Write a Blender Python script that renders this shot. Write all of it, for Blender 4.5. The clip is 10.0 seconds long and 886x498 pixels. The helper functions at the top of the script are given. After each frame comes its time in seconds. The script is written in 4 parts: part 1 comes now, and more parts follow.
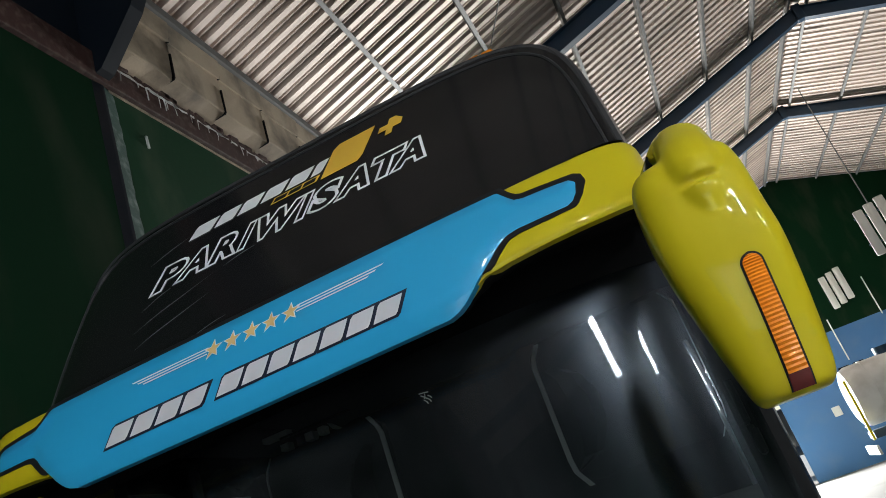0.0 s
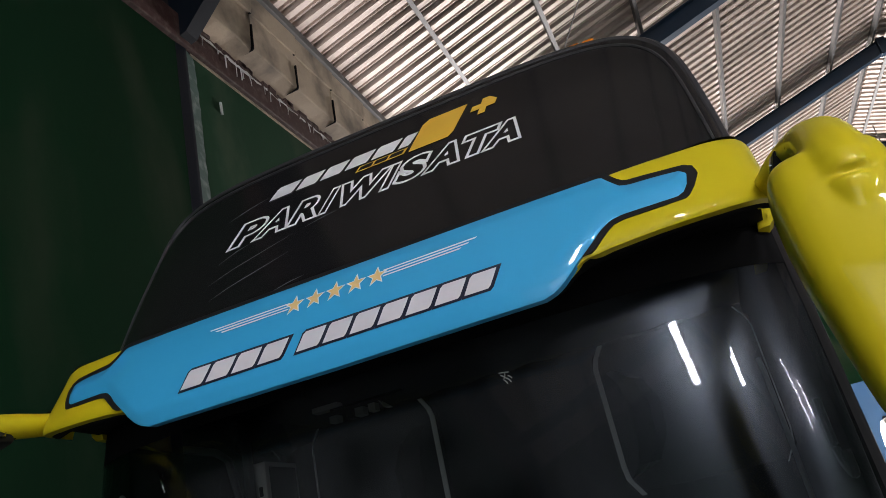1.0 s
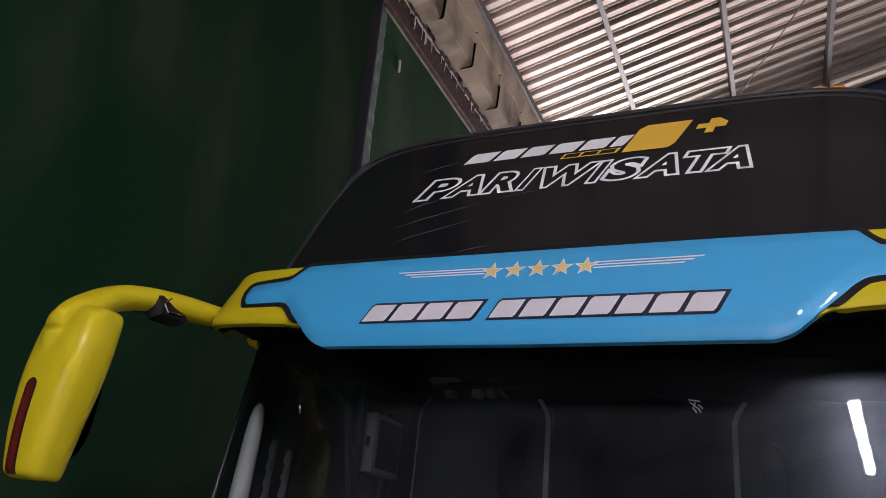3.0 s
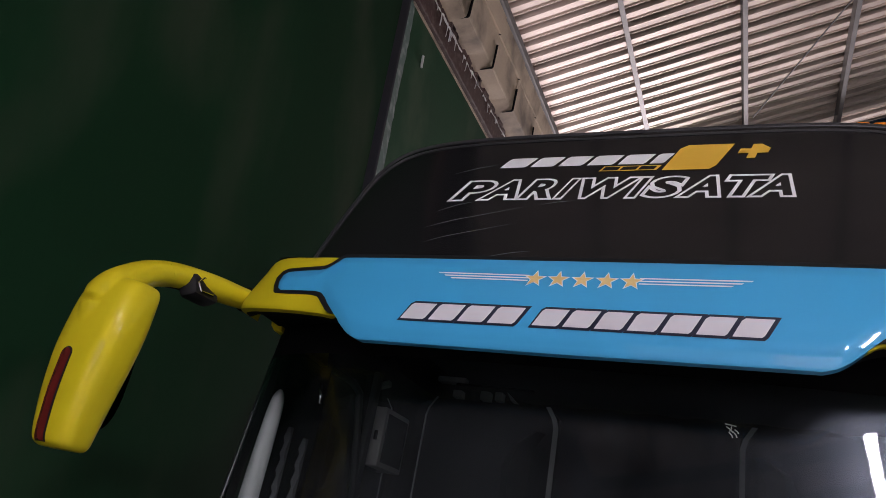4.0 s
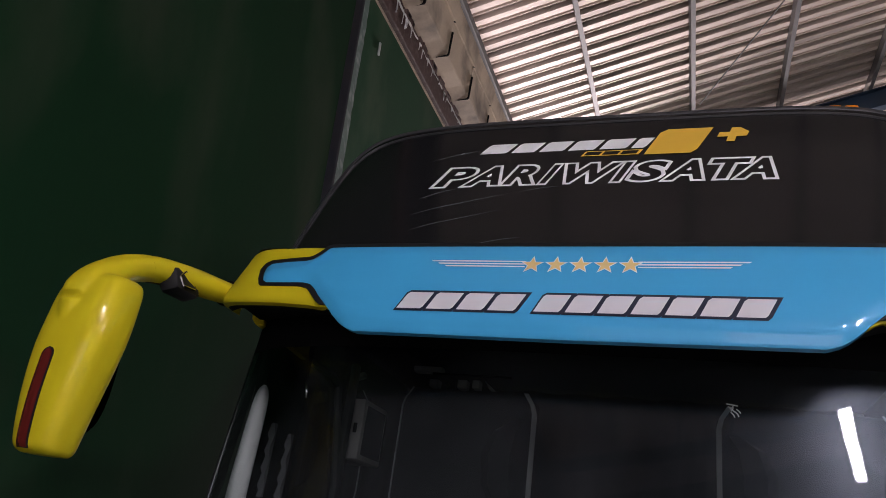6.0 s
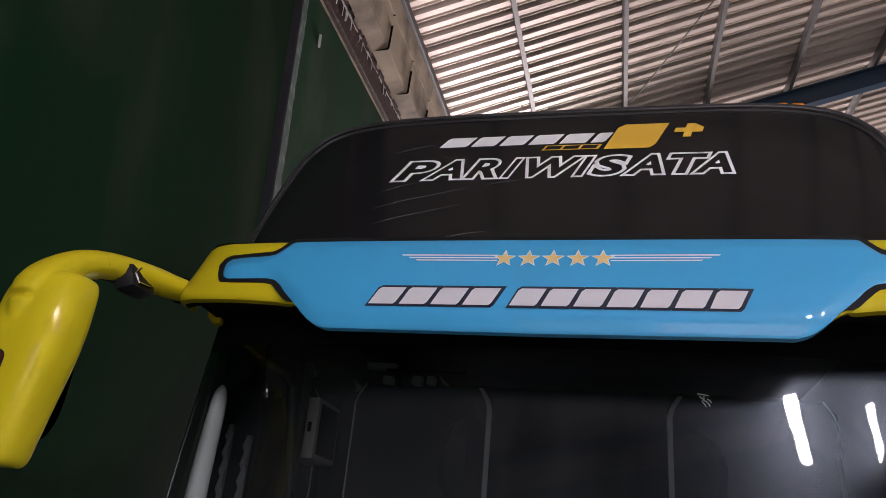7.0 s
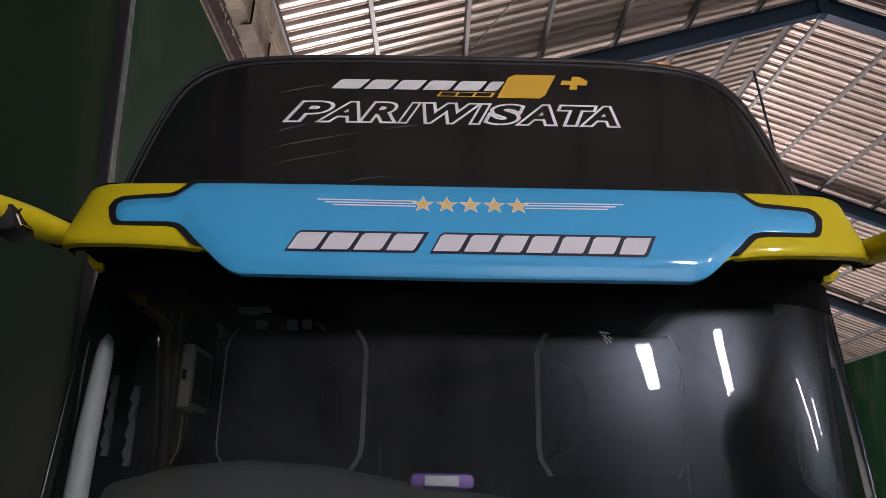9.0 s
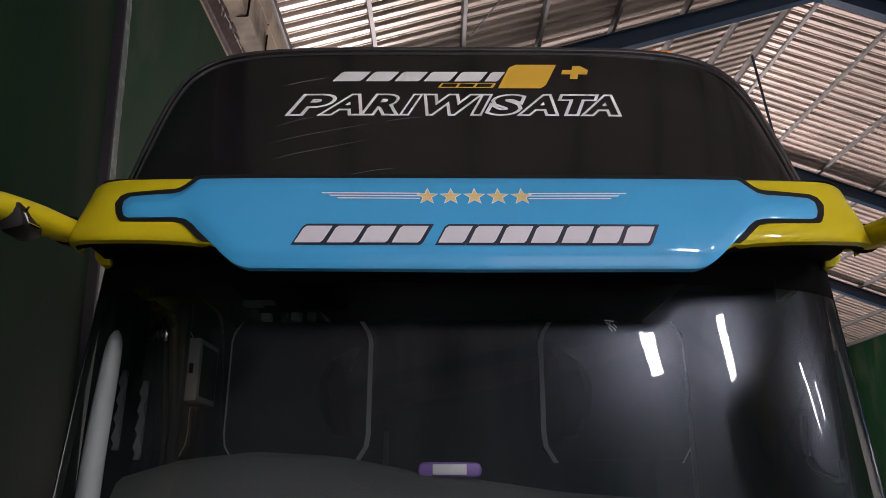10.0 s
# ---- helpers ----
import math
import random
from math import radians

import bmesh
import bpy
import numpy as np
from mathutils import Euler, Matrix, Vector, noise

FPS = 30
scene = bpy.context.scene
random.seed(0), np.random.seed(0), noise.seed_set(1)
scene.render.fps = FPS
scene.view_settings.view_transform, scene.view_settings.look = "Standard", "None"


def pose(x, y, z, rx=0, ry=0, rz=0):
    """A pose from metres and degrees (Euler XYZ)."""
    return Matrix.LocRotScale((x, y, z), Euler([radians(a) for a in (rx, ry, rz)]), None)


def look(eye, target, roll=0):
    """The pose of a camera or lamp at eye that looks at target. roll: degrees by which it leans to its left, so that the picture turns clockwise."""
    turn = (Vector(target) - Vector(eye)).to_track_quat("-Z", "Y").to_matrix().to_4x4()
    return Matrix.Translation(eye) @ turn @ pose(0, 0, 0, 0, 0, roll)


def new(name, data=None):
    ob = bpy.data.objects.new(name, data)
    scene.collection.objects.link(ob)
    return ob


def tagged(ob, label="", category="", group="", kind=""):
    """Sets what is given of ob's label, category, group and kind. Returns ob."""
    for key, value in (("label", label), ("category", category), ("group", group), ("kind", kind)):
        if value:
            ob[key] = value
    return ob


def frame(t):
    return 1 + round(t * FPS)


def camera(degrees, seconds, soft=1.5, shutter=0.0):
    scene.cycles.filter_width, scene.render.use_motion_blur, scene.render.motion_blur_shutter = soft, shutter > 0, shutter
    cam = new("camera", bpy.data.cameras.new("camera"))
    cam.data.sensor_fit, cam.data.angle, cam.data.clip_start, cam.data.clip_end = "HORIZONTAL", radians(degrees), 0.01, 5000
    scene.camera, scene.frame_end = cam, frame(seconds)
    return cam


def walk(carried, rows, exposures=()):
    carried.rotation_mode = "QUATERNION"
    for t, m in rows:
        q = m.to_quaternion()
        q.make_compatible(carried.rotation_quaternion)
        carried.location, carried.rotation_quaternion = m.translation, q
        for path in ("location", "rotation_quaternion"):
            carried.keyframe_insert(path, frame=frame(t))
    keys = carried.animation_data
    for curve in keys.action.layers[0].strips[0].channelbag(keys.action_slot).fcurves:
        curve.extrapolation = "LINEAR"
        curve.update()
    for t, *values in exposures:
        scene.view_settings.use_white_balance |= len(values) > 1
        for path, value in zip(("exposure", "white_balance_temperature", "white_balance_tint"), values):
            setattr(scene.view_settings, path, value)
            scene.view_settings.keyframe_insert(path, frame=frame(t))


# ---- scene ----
cam = camera(61.8, 10.0, soft=0.9)
PATH = [
    (0, (1.088, -1.888, 2.049), (0.635, -0.083, 2.782), -20.2),
    (0.5, (1.003, -1.899, 2.044), (0.497, -0.114, 2.79), -16.7),
    (1, (0.924, -1.887, 2.04), (0.37, -0.123, 2.802), -12.7),
    (1.5, (0.836, -1.873, 2.035), (0.25, -0.128, 2.816), -9.5),
    (2, (0.76, -1.878, 2.034), (0.093, -0.166, 2.825), -5.1),
    (2.5, (0.696, -1.902, 2.036), (-0.067, -0.231, 2.827), 0.8),
    (3, (0.602, -1.947, 2.03), (-0.195, -0.282, 2.799), 6.3),
    (4.5, (0.412, -2.021, 2.019), (-0.353, -0.341, 2.787), 11.5),
    (5, (0.377, -2.029, 2.017), (-0.377, -0.338, 2.774), 11.4),
    (5.5, (0.355, -2.017, 2.015), (-0.347, -0.301, 2.764), 9.8),
    (6.8, (0.22, -2.014, 2.002), (-0.303, -0.249, 2.784), 5.8),
    (7, (0.193, -2.014, 2.005), (-0.271, -0.228, 2.776), 5.6),
    (7.5, (0.097, -2.012, 2.014), (-0.185, -0.18, 2.765), 4.6),
    (8, (0.016, -2.026, 2.005), (-0.11, -0.161, 2.717), 2.9),
    (8.5, (-0.036, -2.049, 2.003), (-0.069, -0.167, 2.679), 1.8),
    (9, (-0.068, -2.063, 1.997), (-0.065, -0.171, 2.644), 1.0),
    (9.5, (-0.077, -2.065, 1.996), (-0.075, -0.167, 2.628), 0.5),
    (10, (-0.083, -2.08, 1.997), (-0.079, -0.179, 2.617), 0.1),
]
walk(cam, [(t, look(eye, target, roll)) for t, eye, target, roll in PATH],
     exposures=[(0.0, 0.08, 6250, 7.0), (0.8, 0.2, 6400, 14.0), (2.0, 0.37, 6850, 27.0), (3.0, 0.28, 6550, 29.0), (5.5, 0.24, 6600, 28.0), (7.0, 0.3, 6650, 28.0), (8.0, 0.42, 6750, 27.0), (9.0, 0.22, 6700, 27.0), (10.0, 0.18, 6750, 27.0)])

# ---------------------------------------------------------------- light
world = bpy.data.worlds.new("world")
scene.world = world
world.use_nodes = True
wn = world.node_tree.nodes
sky = wn.new("ShaderNodeTexSky")
sky.sky_type, sky.sun_disc = "NISHITA", False
sky.sun_elevation, sky.sun_rotation = radians(48), radians(35)
wn["Background"].inputs[1].default_value = 0.12
world.node_tree.links.new(sky.outputs[0], wn["Background"].inputs[0])


def lamp(name, kind, m, energy, colour=(1, 1, 1), size=1.0, size_y=None):
    data = bpy.data.lights.new(name, kind)
    data.energy, data.color = energy, colour
    if kind == "AREA":
        data.shape, data.size, data.size_y = "RECTANGLE", size, size_y or size
    ob = new(name, data)
    ob.matrix_world = m
    return ob


SUN_DIR = Vector((math.sin(radians(35)) * math.cos(radians(48)), math.cos(radians(35)) * math.cos(radians(48)), math.sin(radians(48))))
sun = lamp("sun", "SUN", look(SUN_DIR * 60, (0, 0, 0)), 3.5, (1.0, 0.95, 0.87))
sun.data.angle = radians(0.5)
# daylight that comes in by the long gap under the left eave and the end doorway
lamp("eave_daylight", "AREA", look((-3.25, 10.0, 7.3), (0.5, 10.0, 9.0)), 270, (1.0, 0.96, 0.93), 40.0, 0.7)
lamp("door_daylight", "AREA", look((0.6, 30.2, 2.4), (1.0, 10.0, 6.0)), 7400, (1.0, 0.97, 0.92), 5.0, 4.4)
# added fill in front of the bus, from an assumed unseen opening
lamp("yard_daylight", "AREA", look((4.6, -15.9, 2.5), (4.0, 0.0, 5.0)), 130, (0.98, 0.98, 1.0), 7.0, 4.6)

# ---------------------------------------------------------------- materials


def mat(name, colour, rough=0.5, metal=0.0, var=0.15, scale=3.0, fine=60.0, bump=0.1, coat=0.0, dirt=None, dirt_amount=0.0, stretch=(1, 1, 1), dirt_scale=1.3, spec=0.5, piece=0.0):
    m = bpy.data.materials.new(name)
    m.use_nodes = True
    nt = m.node_tree
    b = nt.nodes["Principled BSDF"]
    tc = nt.nodes.new("ShaderNodeTexCoord")
    mp = nt.nodes.new("ShaderNodeMapping")
    mp.inputs["Scale"].default_value = stretch
    nt.links.new(tc.outputs["Object"], mp.inputs[0])

    def noise_tex(s, detail=4.0):
        n = nt.nodes.new("ShaderNodeTexNoise")
        n.inputs["Scale"].default_value, n.inputs["Detail"].default_value = s, detail
        nt.links.new(mp.outputs[0], n.inputs["Vector"])
        return n

    def mix(fac, a, c, mode="MIX"):
        x = nt.nodes.new("ShaderNodeMix")
        x.data_type, x.blend_type = "RGBA", mode
        for sock, v in ((x.inputs[0], fac), (x.inputs[6], a), (x.inputs[7], c)):
            if isinstance(v, bpy.types.NodeSocket):
                nt.links.new(v, sock)
            else:
                sock.default_value = v if isinstance(v, float) else (*v, 1)
        return x.outputs[2]

    big, small = noise_tex(scale), noise_tex(fine, 6.0)
    dark = tuple(c * (1 - var) for c in colour)
    light = tuple(min(1, c * (1 + var)) for c in colour)
    col = mix(big.outputs["Fac"], dark, light)
    col = mix(0.25, col, mix(small.outputs["Fac"], dark, light))
    if piece:
        oi = nt.nodes.new("ShaderNodeObjectInfo")
        col = mix(oi.outputs["Random"], col, tuple(c * (1 - piece) for c in colour))
    if dirt:
        d = noise_tex(dirt_scale, 8.0)
        ramp = nt.nodes.new("ShaderNodeValToRGB")
        ramp.color_ramp.elements[0].position, ramp.color_ramp.elements[1].position = 0.5, 0.72
        nt.links.new(d.outputs["Fac"], ramp.inputs[0])
        mul = nt.nodes.new("ShaderNodeMath")
        mul.operation = "MULTIPLY"
        mul.inputs[1].default_value = dirt_amount
        nt.links.new(ramp.outputs[0], mul.inputs[0])
        col = mix(mul.outputs[0], col, dirt)
    nt.links.new(col, b.inputs["Base Color"])
    rr = nt.nodes.new("ShaderNodeMapRange")
    rr.inputs["To Min"].default_value, rr.inputs["To Max"].default_value = max(0.02, rough * 0.8), min(1, rough * 1.25)
    nt.links.new(big.outputs["Fac"], rr.inputs[0])
    nt.links.new(rr.outputs[0], b.inputs["Roughness"])
    b.inputs["Metallic"].default_value = metal
    b.inputs["Specular IOR Level"].default_value = spec
    if coat:
        b.inputs["Coat Weight"].default_value, b.inputs["Coat Roughness"].default_value = coat, 0.05
    if bump:
        bp = nt.nodes.new("ShaderNodeBump")
        bp.inputs["Strength"].default_value, bp.inputs["Distance"].default_value = bump, 0.01
        nt.links.new(small.outputs["Fac"], bp.inputs["Height"])
        nt.links.new(bp.outputs[0], b.inputs["Normal"])
    return m


def glow(name, colour, strength):
    m = bpy.data.materials.new(name)
    m.use_nodes = True
    b = m.node_tree.nodes["Principled BSDF"]
    b.inputs["Base Color"].default_value = (*colour, 1)
    b.inputs["Emission Color"].default_value = (*colour, 1)
    b.inputs["Emission Strength"].default_value = strength
    return m


def pane(name, tint, ior=1.5, rough=0.01, dust_veil=0.0):
    m = bpy.data.materials.new(name)
    m.use_nodes = True
    nt = m.node_tree
    nt.nodes.remove(nt.nodes["Principled BSDF"])
    tr, gl = nt.nodes.new("ShaderNodeBsdfTransparent"), nt.nodes.new("ShaderNodeBsdfGlossy")
    fr, mx = nt.nodes.new("ShaderNodeFresnel"), nt.nodes.new("ShaderNodeMixShader")
    tr.inputs[0].default_value = (*tint, 1)
    gl.inputs["Roughness"].default_value = rough
    fr.inputs[0].default_value = ior
    nt.links.new(fr.outputs[0], mx.inputs[0])
    clear = tr.outputs[0]
    # pale dust film, also lifting the glass like the lamps' veil
    if dust_veil:
        df, dm, nz, tc = (nt.nodes.new("ShaderNode" + k) for k in ("BsdfDiffuse", "MixShader", "TexNoise", "TexCoord"))
        df.inputs[0].default_value = (0.55, 0.6, 0.66, 1)
        nz.inputs["Scale"].default_value, nz.inputs["Detail"].default_value = 2.2, 6.0
        rm = nt.nodes.new("ShaderNodeMapRange")
        rm.inputs["From Min"].default_value, rm.inputs["From Max"].default_value = 0.35, 0.75
        rm.inputs["To Max"].default_value = 2 * dust_veil
        nt.links.new(tc.outputs["Object"], nz.inputs["Vector"])
        nt.links.new(nz.outputs["Fac"], rm.inputs[0])
        nt.links.new(rm.outputs[0], dm.inputs[0])
        nt.links.new(tr.outputs[0], dm.inputs[1])
        nt.links.new(df.outputs[0], dm.inputs[2])
        clear = dm.outputs[0]
    nt.links.new(clear, mx.inputs[1])
    shine = gl.outputs[0]
    # bluish rough lobe added to paint lamp flare across the glass
    if dust_veil:
        hz, hm = nt.nodes.new("ShaderNodeBsdfGlossy"), nt.nodes.new("ShaderNodeMixShader")
        hz.inputs["Color"].default_value = (0.66, 0.78, 0.92, 1)
        hz.inputs["Roughness"].default_value, hm.inputs[0].default_value = 0.26, 0.42
        nt.links.new(gl.outputs[0], hm.inputs[1])
        nt.links.new(hz.outputs[0], hm.inputs[2])
        shine = hm.outputs[0]
    nt.links.new(shine, mx.inputs[2])
    nt.links.new(mx.outputs[0], nt.nodes["Material Output"].inputs[0])
    return m


M_BLUE = mat("sky_blue_paint", (0.03, 0.345, 0.63), 0.5, var=0.05, scale=2, bump=0.0, coat=0.8, spec=0.25)
M_YELLOW = mat("yellow_paint", (0.53, 0.435, 0.009), 0.5, var=0.06, scale=2, bump=0.0, coat=0.45, spec=0.1)
M_BLACK = mat("black_trim", (0.011, 0.011, 0.012), 0.5, var=0.2, bump=0.0, spec=0.18)
M_MATT = mat("matt_black_plastic", (0.0055, 0.0055, 0.006), 0.75, var=0.2, bump=0.05, spec=0.06)
M_PANEL = mat("smoked_black_panel", (0.0095, 0.0095, 0.0102), 0.13, var=0.25, scale=1.5, fine=25, bump=0.0, dirt=(0.018, 0.018, 0.018), dirt_amount=0.3, dirt_scale=2.5)
M_BODY = mat("charcoal_body_paint", (0.03, 0.03, 0.033), 0.3, var=0.2, bump=0.0, coat=0.3)
M_WHITE = mat("white_vinyl", (0.75, 0.75, 0.76), 0.45, var=0.06, bump=0.0)
M_LETTER = mat("pale_grey_vinyl", (0.62, 0.6, 0.62), 0.45, var=0.05, bump=0.0)
M_NAVY = mat("navy_vinyl", (0.012, 0.016, 0.035), 0.4, var=0.1, bump=0.0)
M_GOLD = mat("golden_vinyl", (0.72, 0.42, 0.045), 0.4, var=0.08, bump=0.0)
M_STAR = mat("tan_vinyl", (0.78, 0.52, 0.2), 0.45, var=0.06, bump=0.0)
M_GLASS = pane("windscreen_glass", (0.5, 0.53, 0.53), 1.42, 0.015, 0.018)
M_SIDEGLASS = pane("side_glass", (0.12, 0.13, 0.13), 1.12)
M_ORANGE = mat("orange_lens", (0.85, 0.24, 0.006), 0.35, var=0.2, fine=90, bump=0.25, coat=0.15, spec=0.3)
M_RED = mat("dark_red_lens", (0.11, 0.011, 0.009), 0.2, var=0.15, bump=0.05, coat=0.6)
M_CHROME = mat("chrome", (0.75, 0.75, 0.76), 0.12, 1.0, var=0.05, bump=0.0)
M_MIRROR = mat("mirror_glass", (0.85, 0.86, 0.87), 0.02, 1.0, var=0.0, bump=0.0)
M_TRIM = mat("pale_grey_trim", (0.5, 0.53, 0.51), 0.5, var=0.08, bump=0.05)
M_DASH = mat("dark_grey_dashboard", (0.052, 0.056, 0.052), 0.6, var=0.15, fine=120, bump=0.2)
M_SEAT = mat("charcoal_fabric", (0.03, 0.033, 0.037), 0.85, var=0.2, fine=200, bump=0.3)
M_CAB = mat("cab_lining", (0.075, 0.08, 0.082), 0.8, var=0.2, bump=0.1)
M_PURPLE = mat("purple_plastic", (0.28, 0.16, 0.5), 0.45, var=0.1, bump=0.05)
M_GREEN = mat("dark_green_wall_paint", (0.0033, 0.022, 0.0085), 0.75, var=0.3, scale=0.8, fine=30, bump=0.06, dirt=(0.026, 0.036, 0.022), dirt_amount=0.7, dirt_scale=1.6, stretch=(1, 1, 0.35), spec=0.06)
# lighter copy of the wall green: daylight painted in, plus pale mottling
M_LITGREEN = mat("lit_mottled_green_wall_paint", (0.008, 0.042, 0.018), 0.7, var=0.3, scale=0.9, fine=30, bump=0.08, dirt=(0.055, 0.078, 0.05), dirt_amount=0.8, dirt_scale=1.1, stretch=(1, 1, 0.5), spec=0.12)
M_BLUEWALL = mat("blue_wall_paint", (0.05, 0.16, 0.36), 0.5, var=0.15, scale=0.6, bump=0.05, dirt=(0.12, 0.2, 0.3), dirt_amount=0.3)
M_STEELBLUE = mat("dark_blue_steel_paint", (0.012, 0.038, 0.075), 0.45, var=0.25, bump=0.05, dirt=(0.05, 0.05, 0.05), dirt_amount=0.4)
# blackened steel blue that paints in shade; also the grilles' dark
M_SHADEGRILLE = mat("near_black_shade_and_grille_paint", (0.004, 0.008, 0.015), 0.5, var=0.3, bump=0.05, spec=0.25)
M_PALEBLUE = mat("pale_blue_grey_paint", (0.028, 0.065, 0.055), 0.6, var=0.4, scale=6, bump=0.2, dirt=(0.2, 0.24, 0.23), dirt_amount=0.7, dirt_scale=9)
M_ROOF = mat("galvanised_roof_sheet", (0.66, 0.57, 0.515), 0.4, 0.35, var=0.15, scale=0.9, fine=14, bump=0.08, dirt=(0.2, 0.17, 0.15), dirt_amount=0.75, dirt_scale=1.1, stretch=(0.12, 3.0, 1))
M_PURLIN = mat("grey_steel_purlin", (0.15, 0.15, 0.15), 0.5, 0.3, var=0.2, bump=0.05)
M_RUST = mat("rusty_brown_beam", (0.04, 0.013, 0.01), 0.7, var=0.5, scale=5, bump=0.4, dirt=(0.2, 0.16, 0.13), dirt_amount=0.3, dirt_scale=14)
M_BOARD = mat("stained_concrete_board", (0.44, 0.355, 0.26), 0.85, var=0.3, scale=2.5, fine=40, bump=0.25, dirt=(0.12, 0.1, 0.08), dirt_amount=0.85, dirt_scale=2.2)
M_CONCRETE = mat("worn_concrete_floor", (0.2, 0.195, 0.185), 0.75, var=0.2, scale=0.6, fine=20, bump=0.2, dirt=(0.1, 0.1, 0.1), dirt_amount=0.5, dirt_scale=0.5)
M_YARD = mat("pale_gravel_yard", (0.5, 0.48, 0.44), 0.95, var=0.2, scale=0.5, fine=15, bump=0.4)
M_TANK = mat("dull_white_tank_paint", (0.6, 0.6, 0.58), 0.35, var=0.1, bump=0.05, dirt=(0.3, 0.28, 0.25), dirt_amount=0.5)
M_DIM = mat("dim_grey_plastic", (0.075, 0.085, 0.088), 0.5, var=0.1, bump=0.05)
M_STRIP = mat("light_grey_edge_strip", (0.8, 0.82, 0.81), 0.5, var=0.06, bump=0.05)
M_FLASH = mat("bright_torn_flashing", (0.85, 0.85, 0.84), 0.35, 0.2, var=0.3, scale=9, bump=0.2)
M_TUBE = glow("lit_white_tube", (0.95, 0.97, 1.0), 230.0)
M_RUBBER = mat("black_rubber", (0.015, 0.015, 0.015), 0.8, var=0.2, bump=0.2)
M_WOOD = mat("brown_wood", (0.28, 0.16, 0.08), 0.7, var=0.3, bump=0.2)
M_PANELWHITE = mat("off_white_panel", (0.7, 0.7, 0.66), 0.5, var=0.08, bump=0.05)

# ---------------------------------------------------------------- mesh helpers


def part(name, bm, material, parent=None, label="", smooth=True):
    bmesh.ops.recalc_face_normals(bm, faces=bm.faces)
    me = bpy.data.meshes.new(name)
    bm.to_mesh(me)
    bm.free()
    me.materials.append(material)
    if smooth:
        for p in me.polygons:
            p.use_smooth = True
        me.set_sharp_from_angle(angle=radians(35))
    ob = new(name, me)
    if parent:
        ob.parent = parent
    if label:
        tagged(ob, label)
    return ob


def empty(name, **tags):
    return tagged(new(name), **tags)


def add_box(bm, lo, hi, bevel=0.0, m=None):
    r = bmesh.ops.create_cube(bm, size=1.0)
    vs = r["verts"]
    c = [(a + b) / 2 for a, b in zip(lo, hi)]
    s = [b - a for a, b in zip(lo, hi)]
    for v in vs:
        v.co = Vector((c[0] + v.co.x * s[0], c[1] + v.co.y * s[1], c[2] + v.co.z * s[2]))
    if bevel:
        es = list({e for v in vs for e in v.link_edges})
        r = bmesh.ops.bevel(bm, geom=es, offset=bevel, segments=2, affect="EDGES", profile=0.5)
        vs = list({v for f in r["faces"] for v in f.verts} | {v for v in vs if v.is_valid})
    if m:
        bmesh.ops.transform(bm, matrix=m, verts=vs)
    return bm


def box(lo, hi, bevel=0.0, m=None):
    return add_box(bmesh.new(), lo, hi, bevel, m)


def loft(rings, closed=True, caps=True, bm=None):
    bm = bm or bmesh.new()
    rows = [[bm.verts.new(p) for p in r] for r in rings]
    n = len(rows[0])
    for a, b in zip(rows, rows[1:]):
        for i in range(n if closed else n - 1):
            bm.faces.new((a[i], a[(i + 1) % n], b[(i + 1) % n], b[i]))
    if caps and closed:
        bm.faces.new(rows[0][::-1])
        bm.faces.new(rows[-1])
    return bm


def sweep(points, radius, sides=10, bm=None, flat=1.0):
    """A tube along points; radius a number or one for each point."""
    pts = [Vector(p) for p in points]
    rings = []
    for i, p in enumerate(pts):
        d = (pts[min(i + 1, len(pts) - 1)] - pts[max(i - 1, 0)]).normalized()
        a = d.cross(Vector((0, 0, 1)) if abs(d.z) < 0.95 else Vector((0, 1, 0))).normalized()
        b = a.cross(d)
        r = radius if isinstance(radius, (int, float)) else radius[i]
        rings.append([p + r * (math.cos(t) * a * flat + math.sin(t) * b) for t in [2 * math.pi * k / sides for k in range(sides)]])
    return loft(rings, bm=bm)


def spline(points, steps=6):
    """Catmull-Rom through points of any dimension."""
    P = [np.array(p, float) for p in points]
    P = [2 * P[0] - P[1]] + P + [2 * P[-1] - P[-2]]
    out = []
    for i in range(1, len(P) - 2):
        for k in range(steps):
            t = k / steps
            out.append(0.5 * (2 * P[i] + (P[i + 1] - P[i - 1]) * t + (2 * P[i - 1] - 5 * P[i] + 4 * P[i + 1] - P[i + 2]) * t * t + (3 * P[i] - P[i - 1] - 3 * P[i + 1] + P[i + 2]) * t ** 3))
    out.append(P[-2])
    return [tuple(p) for p in out]


def lerp_table(table):
    xs, ys = [a for a, _ in table], [b for _, b in table]
    return lambda v: float(np.interp(v, xs, ys))


# ---------------------------------------------------------------- hall structure
WALL_X, EAVE_X, RIDGE_X, RIGHT_X = -2.63, -3.1, 7.3, 17.2
FRONT_Y, END_Y = -16.0, 30.5


def roof_z(x):
    return 9.1 + 0.3 * (x + 1.18) if x < RIDGE_X else 9.1 + 0.3 * (RIDGE_X + 1.18) - 0.38 * (x - RIDGE_X)


def structure(name, bm, material, label, smooth=False):
    return tagged(part(name, bm, material, None, "", smooth), label, name.split("_")[0], kind="structure")


structure("ground", box((-90, -90, -0.4), (90, 120, -0.02)), M_YARD, "pale sunlit gravel yard around the hall")
structure("floor", box((WALL_X - 0.2, FRONT_Y, -0.1), (RIGHT_X + 0.2, END_Y + 0.2, 0.0)), M_CONCRETE, "worn grey concrete workshop floor with stains")
